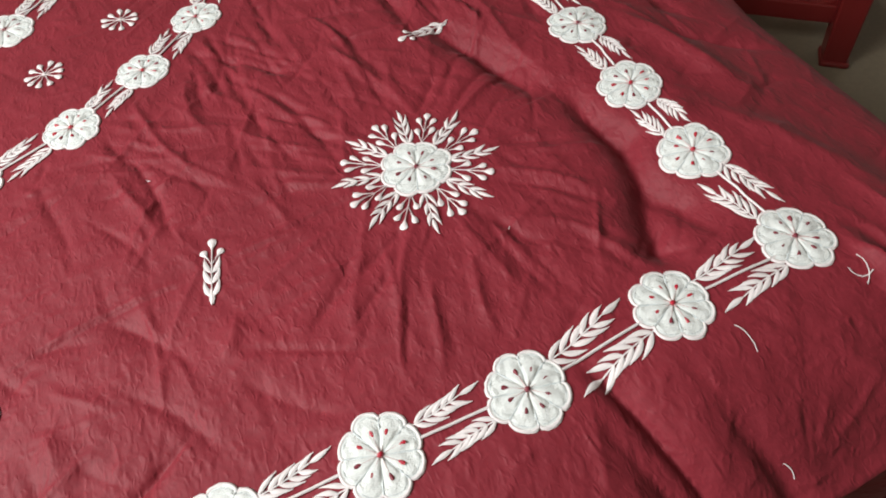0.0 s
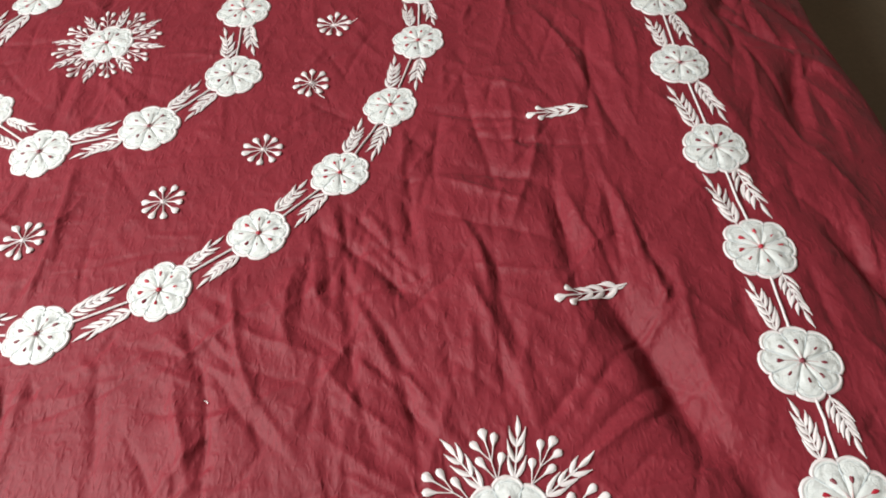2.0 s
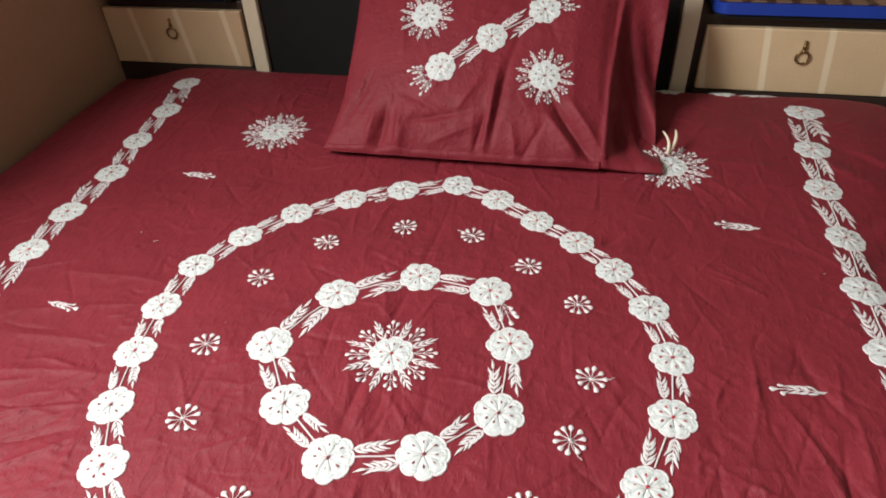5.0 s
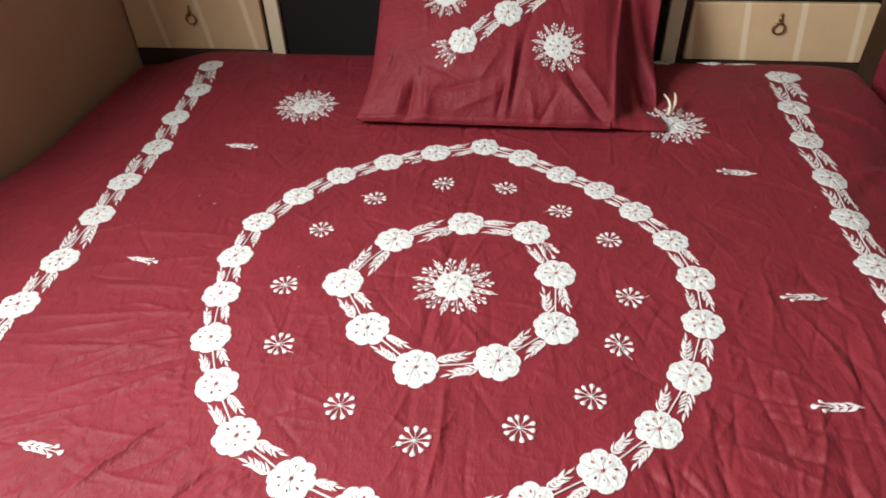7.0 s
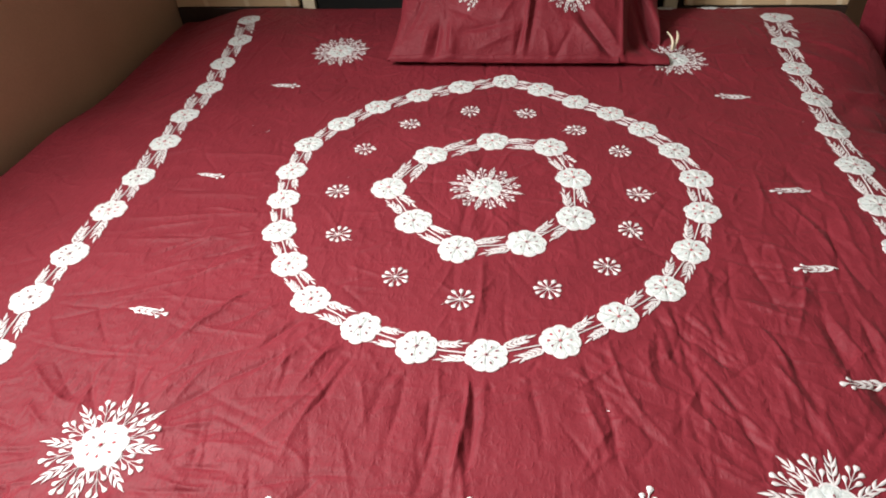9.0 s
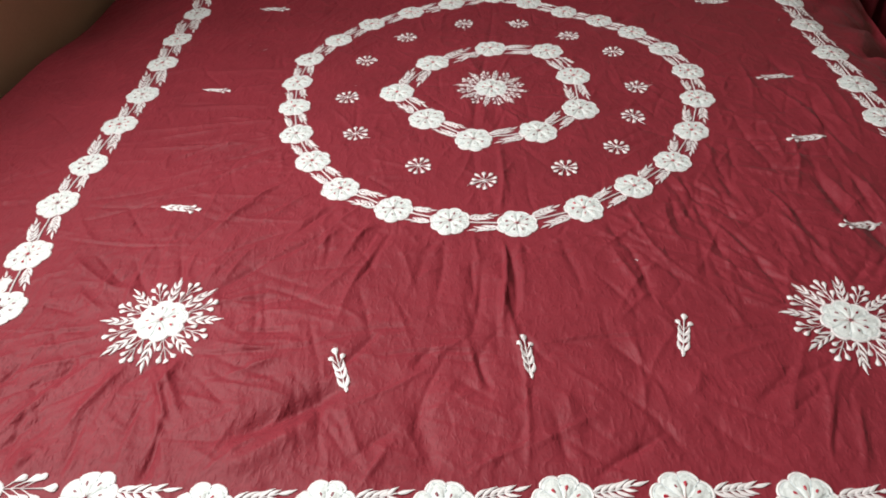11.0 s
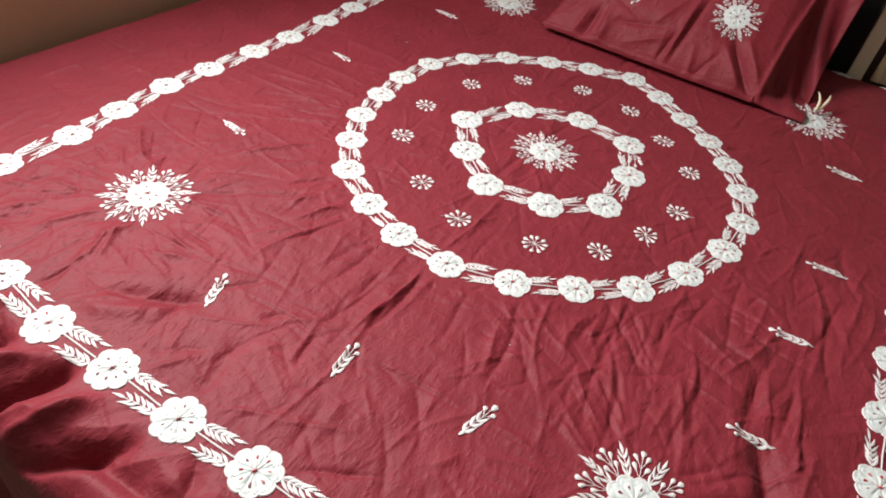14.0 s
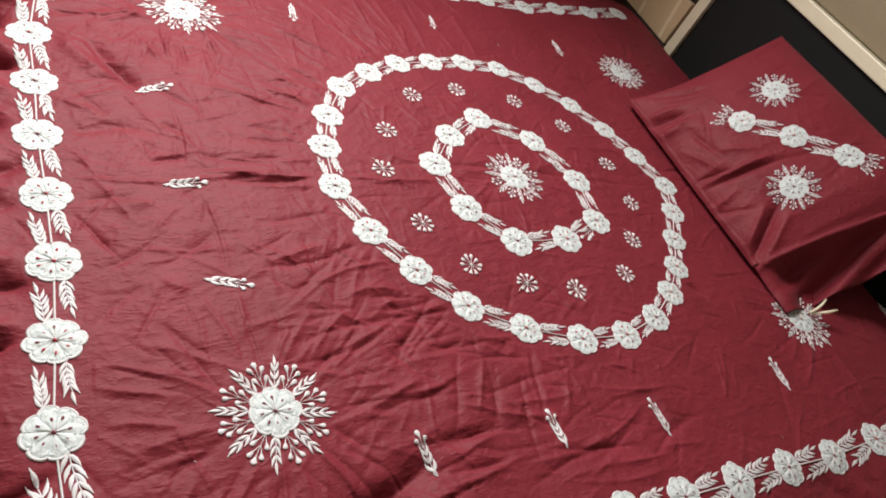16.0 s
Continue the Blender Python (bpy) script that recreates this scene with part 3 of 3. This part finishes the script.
def sew_starburst(place, parent, x, y, R, outer, seed, count=16, turn=0.0):
    """A flower ringed by sprays, by turns leafy and berried."""
    ob = sew_flower(place, parent, x, y, R, turn, seed, "starburst_flower")
    for k in range(count):
        a = turn + 2 * math.pi * (k + 0.5) / count
        r0 = R * 0.88
        length = (outer - r0) * (1.0 if k % 2 else 0.94)
        if k % 2:
            spray = leaf_spray(length * 0.84, 3, length * 0.42, 0.50, 0.0, seed * 31 + k)
        else:
            spray = bulb_spray(length, 2, length * 0.50, 0.47, seed * 31 + k)
        lay(spray, place, x + r0 * math.cos(a), y + r0 * math.sin(a), a, "berry_spray" if k % 2 == 0 else "leaf_spray", THREAD, ob)
    return ob


def sew_sprig(place, parent, head, tail, seed):
    """A single sprig: berries at its head, leaves towards its pointed tail."""
    turn = math.atan2(head[1] - tail[1], head[0] - tail[0])
    length = math.hypot(head[0] - tail[0], head[1] - tail[1])
    p = Piece()
    p.stem(0, 0, 0, length * 0.85, 0.0014)
    ob = lay(p, place, *tail, turn, "sprig", THREAD, parent)
    lay(Piece().leaf(0, 0, 0, length * 0.24, length * 0.07), place, *tail, turn, "leaf", THREAD, ob)
    for side in (-1, 1):
        for q in (0.12, 0.30, 0.46):
            lay(Piece().leaf(length * q, 0, side * 0.55, length * 0.27, length * 0.072, -side * 0.4), place, *tail, turn, "leaf", THREAD, ob)
        lay(Piece().bulb(length * 0.60, 0, side * 0.52, length * 0.26, length * 0.10), place, *tail, turn, "berry", THREAD, ob)
    lay(Piece().bulb(length * 0.66, 0, 0, length * 0.34, length * 0.12), place, *tail, turn, "berry", THREAD, ob)
    return ob


def sew_daisy(place, parent, x, y, R, seed):
    """A small flower of ten padded petals."""
    r = random.Random(seed)
    begin = r.uniform(0, 6.28)
    dot = Piece().strip([(0.0024 * q, 0) for q in (-1, -0.5, 0, 0.5, 1)], [0.0006, 0.0020, 0.0024, 0.0020, 0.0006], 0.0022)
    ob = lay(dot, place, x, y, 0, "daisy", THREAD, parent)
    for k in range(10):
        a = begin + k * 0.628 + r.uniform(-0.06, 0.06)
        petal = Piece().bulb(0.0015, 0, 0, R * r.uniform(0.9, 1.08), R * 0.36, 0.002)
        lay(petal, place, x, y, a, "petal", THREAD, ob)
    if r.random() < 0.5:
        q = Piece()
        q.stem(0, 0, r.uniform(0, 6.28), R * 1.5, 0.0008, 0.4)
        lay(q, place, x, y, 0, "loose_thread", THREAD, ob)
    return ob


DAISIES = [(-0.014, -0.307), (0.122, -0.272), (0.220, -0.206), (0.268, -0.100), (0.293, 0.006), (0.270, 0.151), (0.186, 0.233), (0.077, 0.305),
        (-0.050, 0.314), (-0.180, 0.248), (-0.261, 0.136), (-0.279, -0.026), (-0.247, -0.158), (-0.125, -0.262)]
SPRIGS = [((0.507, 0.405), (0.585, 0.399)), ((0.531, 0.024), (0.605, 0.028)), ((0.512, -0.196), (0.581, -0.192)), ((0.503, -0.432), (0.571, -0.420)),
          ((-0.490, 0.429), (-0.566, 0.432)), ((-0.527, 0.014), (-0.589, 0.023)), ((-0.469, -0.373), (-0.538, -0.365)), ((-0.209, -0.659), (-0.184, -0.724)),
          ((0.029, -0.637), (0.036, -0.705)), ((0.238, -0.604), (0.220, -0.673))]

seed = 100
for chain, R, closed in ((RIGHT, RF, False), (LEFT, RF, False), (FOOT, RF, False), (WIDE, 0.0322, True), (NARROW, 0.0357, True)):
    for n, (fx, fy) in enumerate(chain):
        seed += 1
        if chain is FOOT and n in (0, len(FOOT) - 1):
            pass
        else:
            sew_flower(on_sheet, spread, fx, fy, R, random.Random(seed).uniform(0, 0.8), seed)
        if closed or n + 1 < len(chain):
            sew_link(on_sheet, spread, (fx, fy), chain[(n + 1) % len(chain)], R, seed * 13)
for n, ((fx, fy), R, outer) in enumerate(zip(MOTIFS, (0.036, 0.036, 0.035, 0.035, 0.0345), (0.079, 0.079, 0.077, 0.077, 0.071))):
    sew_starburst(on_sheet, spread, fx, fy, R, outer, 900 + n, 16, 0.2 * n)
for n, (fx, fy) in enumerate(DAISIES):
    sew_daisy(on_sheet, spread, fx, fy, 0.0215, 40 + n)
for n, (head, tail) in enumerate(SPRIGS):
    sew_sprig(on_sheet, spread, head, tail, n)
# the chain along the head end, mostly tucked over the edge
for n, fx in enumerate((0.590, 0.468)):
    sew_flower(on_sheet, spread, fx, 0.944, RF, 0.3, 990 + n)
sew_link(on_sheet, spread, (0.735, 0.938), (0.590, 0.944), RF, 995)

# a patch of plain white cloth in the chain, and loose ends of thread
patch = Piece().strip([(-0.012, 0), (-0.006, 0), (0, 0), (0.006, 0), (0.012, 0)], [0.007, 0.0075, 0.0075, 0.0075, 0.007], 0.001)
lay(patch, on_sheet, -0.704, -0.543, 1.3, "patch", WHITE, spread, "plain white patch")
for n, (tx, ty, turn, length, bend) in enumerate(((0.708, -0.893, -1.7, 0.026, 1.2), (0.722, -0.888, -1.1, 0.03, -0.9), (0.592, -0.892, -0.6, 0.028, -0.8), (-0.503, 0.203, 0.1, 0.012, 0.5),
                                                  (-0.543, 0.226, 0.6, 0.005, 0), (0.482, -0.725, 0.5, 0.006, 0.3), (0.577, -0.985, 1.2, 0.02, 0.6), (0.20, -0.50, 2.0, 0.008, 0.4),
                                                  (0.35, 0.52, 0.4, 0.01, 1.0), (-0.27, 0.02, 1.3, 0.006, 0.4), (0.66, 0.28, 0.2, 0.008, 0.5))):
    q = Piece()
    q.stem(0, 0, turn, length * 0.7, 0.0008, bend, 0.0007)
    lay(q, on_sheet, tx, ty, 0, "loose_thread", THREAD, spread)

# ---- bed, head unit and room ----
bed = empty("bed", "dark wooden bed base with a mattress under the bedspread", "bed", at=(0, 0, 0))
part("bed_base", boxes((-0.99, 0.84, -0.94, 0.955, 0.08, 0.30), bevel=0.01), DARKWOOD, bed)
part("mattress", boxes((-0.985, 0.82, -0.93, 0.94, 0.304, 0.50), bevel=0.04, segments=4), MATTRESS, bed)
for lx in (-0.93, 0.77):
    for ly in (-0.88, 0.88):
        part("leg", boxes((lx - 0.035, lx + 0.035, ly - 0.035, ly + 0.035, 0, 0.08)), DARKWOOD, bed)

board = empty("storage_headboard", "tan laminate headboard with two drawers and a black middle panel", "headboard", at=(0, 0.98, 0))
board.location = (0, 0, 0)
HY = 0.985
part("carcass", boxes((-1.06, 1.0, HY + 0.022, HY + 0.30, 0.0, 0.735)), DARKWOOD, board)
part("middle_panel", boxes((-0.596, 0.466, HY + 0.012, HY + 0.0215, 0.45, 0.905), bevel=0.002), BLACK, board, "black middle panel")
part("upright", boxes((-0.643, -0.602, HY - 0.002, HY + 0.018, 0.45, 0.905)), CREAM, board, "cream upright")
part("upright", boxes((0.472, 0.512, HY - 0.002, HY + 0.018, 0.45, 0.905)), CREAM, board, "cream upright")
part("rail", boxes((-0.66, 0.54, HY - 0.006, HY + 0.05, 0.908, 0.948)), CREAM, board, "cream cross rail")
part("upper_panel", boxes((-0.66, 0.54, HY + 0.012, HY + 0.04, 0.951, 1.25)), OLIVE, board, "dull brown upper panel")


def ring_pull(parent, x, y, z):
    """A small brass rose with a hanging ring."""
    bm = bmesh.new()
    bmesh.ops.create_uvsphere(bm, u_segments=12, v_segments=8, radius=0.006, matrix=Matrix.Translation((x, y - 0.004, z + 0.014)) @ Matrix.Diagonal((0.8, 0.8, 1.5, 1)))
    bmesh.ops.create_uvsphere(bm, u_segments=12, v_segments=8, radius=0.004, matrix=Matrix.Translation((x, y - 0.008, z + 0.006)))
    bmesh.ops.create_uvsphere(bm, u_segments=10, v_segments=6, radius=0.0045, matrix=Matrix.Translation((x, y - 0.003, z + 0.026)))
    rose = part("pull", bm, BRASS, parent, "brass pull", True)
    verts, faces, n, m = [], [], 28, 8
    for i in range(n):
        a = 2 * math.pi * i / n
        for j in range(m):
            b = 2 * math.pi * j / m
            q = 0.0145 + 0.0022 * math.cos(b)
            verts.append((x + q * math.cos(a), y - 0.006 + 0.0022 * math.sin(b), z - 0.009 + q * math.sin(a)))
            faces.append((i * m + j, ((i + 1) % n) * m + j, ((i + 1) % n) * m + (j + 1) % m, i * m + (j + 1) % m))
    mesh_object("ring", verts, faces, BRASS, rose)


for x0, x1, px in ((-1.068, -0.656, -0.869), (0.532, 0.990, 0.756)):
    d = part("drawer", boxes((x0, x1, HY, HY + 0.02, 0.560, 0.714), bevel=0.003), DRAWERM, board)
    part("plinth", boxes((x0 - 0.005, x1 + 0.005, HY + 0.006, HY + 0.021, 0.40, 0.556)), DARKWOOD, board)
    ring_pull(d, px, HY, 0.660)

for x0, x1, name in ((-1.05, -0.672, "tray"), (0.538, 1.12, "tray")):
    tray = empty(name, "blue-edged tray with a brown streaked top", "tray", "trays on the headboard", at=(0, 0, 0))
    part("foot_rim", boxes((x0 + 0.006, x1 - 0.006, HY - 0.012, HY + 0.22, 0.736, 0.750), bevel=0.006), BLACK, tray)
    bm = boxes((x0, x1, HY - 0.02, HY + 0.24, 0.7505, 0.775), bevel=0)
    up = [e for e in bm.edges if abs(e.verts[0].co.z - e.verts[1].co.z) > 0.01]
    bmesh.ops.bevel(bm, geom=up, offset=0.03, segments=6, affect="EDGES", profile=0.5)
    part("rim", bm, BLUE, tray, "blue rim")
    part("top", boxes((x0 + 0.008, x1 - 0.008, HY - 0.012, HY + 0.232, 0.7755, 0.779), bevel=0.001), STREAK, tray, "brown streaked top")


def slab(name, span, mat, label, category):
    return tagged(part(name, boxes(span, bevel=0), mat), label, category, kind="structure")


slab("floor", (-1.3, 3.2, -3.4, 1.6, -0.12, 0.0), FLOORM, "grey-brown stone floor", "floor")
slab("ceiling", (-1.3, 3.2, -3.4, 1.6, 2.75, 2.85), PLASTER, "plain pale ceiling", "ceiling")
wl = boxes((-1.25, -1.075, -3.4, -1.25, 0, 2.75), (-1.25, -1.075, 0.15, 1.6, 0, 2.75), (-1.25, -1.075, -1.25, 0.15, 0, 1.2), (-1.25, -1.075, -1.25, 0.15, 2.3, 2.75), bevel=0)
tagged(part("wall_west", wl, WALLM), "brown painted wall beside the bed", "wall", kind="structure")
slab("wall_north", (-1.07, 3.2, 1.45, 1.6, 0, 2.75), WALLM, "brown painted wall behind the headboard", "wall")
slab("wall_east", (3.0, 3.2, -3.4, 1.44, 0, 2.75), PLASTER, "plain plastered wall", "wall")
slab("wall_south", (-1.07, 2.99, -3.4, -3.2, 0, 2.75), PLASTER, "plain plastered wall", "wall")

# ---- pillow ----
pillow = empty("pillow", "maroon pillow with white appliqued flowers leaning against the headboard", "pillow", at=(0, 0, 0))
P_BASE, P_UP, P_OUT = np.array([0.0, 0.535, 0.576]), np.array([0, 0.785, 0.62]), np.array([0, -0.62, 0.785])
P_LEFT, P_SEAM, P_RIGHT, P_TALL, P_THICK = -0.264, 0.318, 0.424, 0.452, 0.043
# folds of the case: across, up, turn, length, height, width
PCR = [(rng.uniform(-0.26, 0.28), rng.uniform(0.02, 0.4), rng.uniform(60, 120), rng.uniform(0.06, 0.16), rng.choice([-1, 1]) * rng.uniform(0.001, 0.003), rng.uniform(0.004, 0.009)) for _ in range(20)]
PCR += [(0.072, 0.10, 84, 0.21, 0.0085, 0.0075), (0.088, 0.11, 82, 0.20, -0.0080, 0.0070), (0.055, 0.055, 75, 0.11, -0.007, 0.006),
        (0.246, 0.062, 126, 0.19, -0.0165, 0.012), (0.225, 0.050, 128, 0.15, 0.008, 0.011), (0.272, 0.075, 124, 0.16, 0.007, 0.010),
        (-0.152, 0.042, 88, 0.12, -0.011, 0.010), (-0.118, 0.042, 92, 0.11, 0.006, 0.010), (-0.178, 0.040, 88, 0.11, 0.005, 0.009),
        (-0.03, 0.080, 12, 0.16, -0.006, 0.008), (0.00, 0.045, 24, 0.12, 0.005, 0.007), (-0.075, 0.105, -22, 0.14, -0.004, 0.007),
        (0.16, 0.035, 60, 0.10, -0.005, 0.006), (0.125, 0.03, 100, 0.08, 0.005, 0.006), (0.02, 0.12, 58, 0.12, 0.004, 0.007), (-0.22, 0.11, 70, 0.16, -0.004, 0.010)]


def pillow_depth(a, b):
    """How far the front of the case stands out: the filled body, then the limp open end past the seam."""
    mid, half = (P_LEFT + P_SEAM) / 2, (P_SEAM - P_LEFT) / 2
    s, t = np.clip(np.abs(a - mid) / half, 0, 1), np.clip(np.abs(2 * b / P_TALL - 1), 0, 1)
    body = ((1 - s ** 2.6) * (1 - t ** 2.4)) ** 0.6 * P_THICK
    wr = 0.010 * (value_noise(a * 8 + 5, b * 6 + 3) - 0.5) + 0.004 * (ridged(a * 15 + 2, b * 5) ** 2 - 0.4) * (1.2 - b / P_TALL)
    for cx, cy, turn, length, h, w in PCR:
        du, dv = a - cx, b - cy
        c, q = math.cos(radians(turn)), math.sin(radians(turn))
        wr = wr + 1.4 * h * np.exp(-np.abs((-du * q + dv * c) / w) ** 1.2) * smooth01(1.2 - np.abs(du * c + dv * q) / (length / 2))
    seam = P_SEAM - 0.012 + 0.06 * b
    ridge = 0.010 * np.exp(-np.abs((a - seam) / 0.007) ** 1.4) * smooth01(b / 0.05)
    limp = smooth01((a - seam) / 0.028) * (0.010 + 0.075 * smooth01((b - 0.01) / 0.09) * smooth01((0.42 - b) / 0.22)) * (0.55 + 0.45 * smooth01((a - seam) / 0.09)) * (1 + 0.16 * np.sin(a * 90 + b * 30))
    return body + wr * smooth01(body / 0.02 + 0.3) + ridge - limp


def on_pillow(a, b, up):
    a, b, up = np.asarray(a, float), np.asarray(b, float), np.asarray(up, float)
    pull = 1 - 0.03 * np.sin(np.pi * np.clip(b / P_TALL, 0, 1)) + 0.075 * (1 - np.clip(b / 0.14, 0, 1)) ** 2 * (a < 0)
    d = pillow_depth(a, b) + up
    return P_BASE + np.stack([a * pull, 0 * a, 0 * a], -1) + b[..., None] * P_UP + d[..., None] * P_OUT


pa, pb = np.linspace(P_LEFT, P_RIGHT, 190), np.linspace(0, P_TALL, 124)
A, B = np.meshgrid(pa, pb, indexing="ij")
front = on_pillow(A, B, 0.004 + 0 * A).reshape(-1, 3)
edge = (np.clip((A - P_LEFT) / 0.12, 0, 1) * np.clip((P_SEAM + 0.01 - A) / 0.12, 0, 1) * np.clip(B / 0.10, 0, 1) * np.clip((P_TALL - B) / 0.10, 0, 1)) ** 0.5
back = on_pillow(A, B, -0.003 - 0.105 * edge).reshape(-1, 3)
na, nb = A.shape
ids = np.arange(na * nb).reshape(na, nb)
faces = [tuple(q) for q in np.stack([ids[:-1, :-1], ids[1:, :-1], ids[1:, 1:], ids[:-1, 1:]], -1).reshape(-1, 4).tolist()]
off = na * nb
faces += [(d + off, c + off, b + off, a + off) for a, b, c, d in faces]
rim = list(ids[:, 0]) + list(ids[-1, 1:]) + list(ids[-2::-1, -1]) + list(ids[0, -2:0:-1])
rim = [int(k) for k in rim]
faces += [(rim[k], rim[k] + off, rim[(k + 1) % len(rim)] + off, rim[(k + 1) % len(rim)]) for k in range(len(rim))]
mesh_object("pillowcase", np.concatenate([front, back]), faces, MAROON, pillow)
hem_a = np.linspace(P_LEFT + 0.008, P_SEAM - 0.02, 90)
hem_v, hem_f = [], []
for k, b0 in enumerate((0.0, 0.004, 0.012, 0.016)):
    hem_v.append(on_pillow(hem_a, 0 * hem_a + b0 - 0.004, 0 * hem_a + (0.004, 0.008, 0.008, 0.003)[k] + 0.0008 * np.sin(hem_a * 90)))
for k in range(3):
    hem_f += [(k * 90 + n, k * 90 + n + 1, k * 90 + 91 + n, k * 90 + 90 + n) for n in range(89)]
mesh_object("hem", np.concatenate(hem_v), hem_f, MAROON, pillow)
PF = [(-0.043, 0.180), (0.058, 0.256), (0.164, 0.331)]
on_case = lambda a, b, up: on_pillow(a, b, np.asarray(up) + 0.0045)
for n, (fx, fy) in enumerate(PF):
    sew_flower(on_case, pillow, fx, fy, 0.034, 0.2 * n, 700 + n)
    if n < 2:
        sew_link(on_case, pillow, (fx, fy), PF[n + 1], 0.034, 710 + n)
for k, (fx, fy) in ((-1, PF[0]), (1, PF[2])):
    for da in (-0.45, 0, 0.45):
        a = math.atan2(k * 0.064, k * 0.096) + da
        lay(bulb_spray(0.045, 3, 0.018, 0.5, 720), on_case, fx + 0.03 * math.cos(a), fy + 0.03 * math.sin(a), a, "berry_spray", THREAD, pillow)
sew_starburst(on_case, pillow, 0.179, 0.177, 0.034, 0.062, 730, 16)
sew_starburst(on_case, pillow, -0.092, 0.305, 0.034, 0.062, 731, 16)

# cream tape ends that stick out under the pillow's open end
for n, (tip, wide) in enumerate((((0.424, 0.640, 0.612), 0.0028), ((0.452, 0.662, 0.606), 0.0036))):
    base = np.array([0.436, 0.606, 0.578])
    tv, tf = [], []
    for k in range(9):
        q = k / 8
        c = base + (np.array(tip) - base) * q + np.array([0.006 * math.sin(3 * q), -0.008 * math.sin(math.pi * q), 0.006 * math.sin(math.pi * q)])
        w = wide * (1 - 0.6 * q ** 3)
        tv += [tuple(c + (w, 0.2 * w, 0)), tuple(c + (0, -0.3 * w, 0.0015)), tuple(c - (w, -0.2 * w, 0))]
    for k in range(8):
        tf += [(3 * k + m, 3 * k + m + 1, 3 * k + m + 4, 3 * k + m + 3) for m in (0, 1)]
    tape = mesh_object("tape_end", tv, tf, CREAM, pillow, "cream tape end")
    tape.modifiers.new("thick", "SOLIDIFY").thickness = 0.0012

# ---- things beside the bed ----
stool = empty("stool", "red plastic stool standing on the floor beside the bed", "stool", at=(1.545, -0.085, 0))
stool.rotation_euler = (0, 0, radians(-42))


def tapered_leg(sx, sy):
    bm = bmesh.new()
    rows = []
    for z, out, w in ((0, 0.165, 0.024), (0.012, 0.164, 0.026), (0.44, 0.125, 0.036)):
        rows.append([bm.verts.new((sx * out + dx * w, sy * out + dy * w, z)) for dx, dy in ((-1, -1), (1, -1), (1, 1), (-1, 1))])
    for p, q in zip(rows, rows[1:]):
        for k in range(4):
            bm.faces.new((p[k], p[(k + 1) % 4], q[(k + 1) % 4], q[k]))
    bm.faces.new(rows[0][::-1])
    bm.faces.new(rows[-1])
    bmesh.ops.bevel(bm, geom=bm.edges[:], offset=0.005, segments=2, affect="EDGES", profile=0.5)
    return bm


for sx in (-1, 1):
    for sy in (-1, 1):
        part("leg", tapered_leg(sx, sy), REDPLASTIC, stool)
for sx in (-1, 1):
    for sy in (-1, 1):
        part("foot_pad", boxes((sx * 0.165 - 0.031, sx * 0.165 + 0.031, sy * 0.165 - 0.031, sy * 0.165 + 0.031, 0.0, 0.014), bevel=0.005), REDPLASTIC, stool)
        # the moulded web between a leg and the stretcher beside it
        bm = bmesh.new()
        curve = [(0.085, 0.131), (0.108, 0.136), (0.124, 0.150), (0.134, 0.172), (0.140, 0.205), (0.150, 0.205), (0.150, 0.131)]
        lo, hi = ([bm.verts.new((sx * x, sy * 0.153 + off, z)) for x, z in curve] for off in (-0.008, 0.008))
        bm.faces.new(lo)
        bm.faces.new(hi[::-1])
        for k in range(7):
            bm.faces.new((lo[k], hi[k], hi[(k + 1) % 7], lo[(k + 1) % 7]))
        part("web", bm, REDPLASTIC, stool)
for s in (-1, 1):
    part("stretcher", boxes((-0.14, 0.14, s * 0.153 - 0.01, s * 0.153 + 0.01, 0.088, 0.132)), REDPLASTIC, stool)
    part("stretcher", boxes((s * 0.153 - 0.01, s * 0.153 + 0.01, -0.14, 0.14, 0.088, 0.132)), REDPLASTIC, stool)
part("seat", boxes((-0.17, 0.17, -0.17, 0.17, 0.435, 0.465), bevel=0.012, segments=3), REDPLASTIC, stool)


def hanging_cloth():
    verts, faces, n, m = [], [], 60, 40
    for i in range(n):
        for j in range(m):
            s, t = i / (n - 1), j / (m - 1)
            x = 1.035 + 0.30 * s + 0.012 * math.sin(9 * t + 4 * s)
            y = 0.93 + 0.030 * math.sin(s * 26 + 1.5 * math.sin(3 * t)) * (0.3 + t) - 0.05 * s
            verts.append((x, y, 1.0 - 0.78 * t))
    for i in range(n - 1):
        for j in range(m - 1):
            a = i * m + j
            faces.append((a, a + m, a + m + 1, a + 1))
    me_ = mesh_object("hanging_cloth", verts, faces, MAROON)
    mod = me_.modifiers.new("thick", "SOLIDIFY")
    mod.thickness = 0.004
    return tagged(me_, "maroon cloth hanging in folds beside the headboard", "cloth")


hanging_cloth()
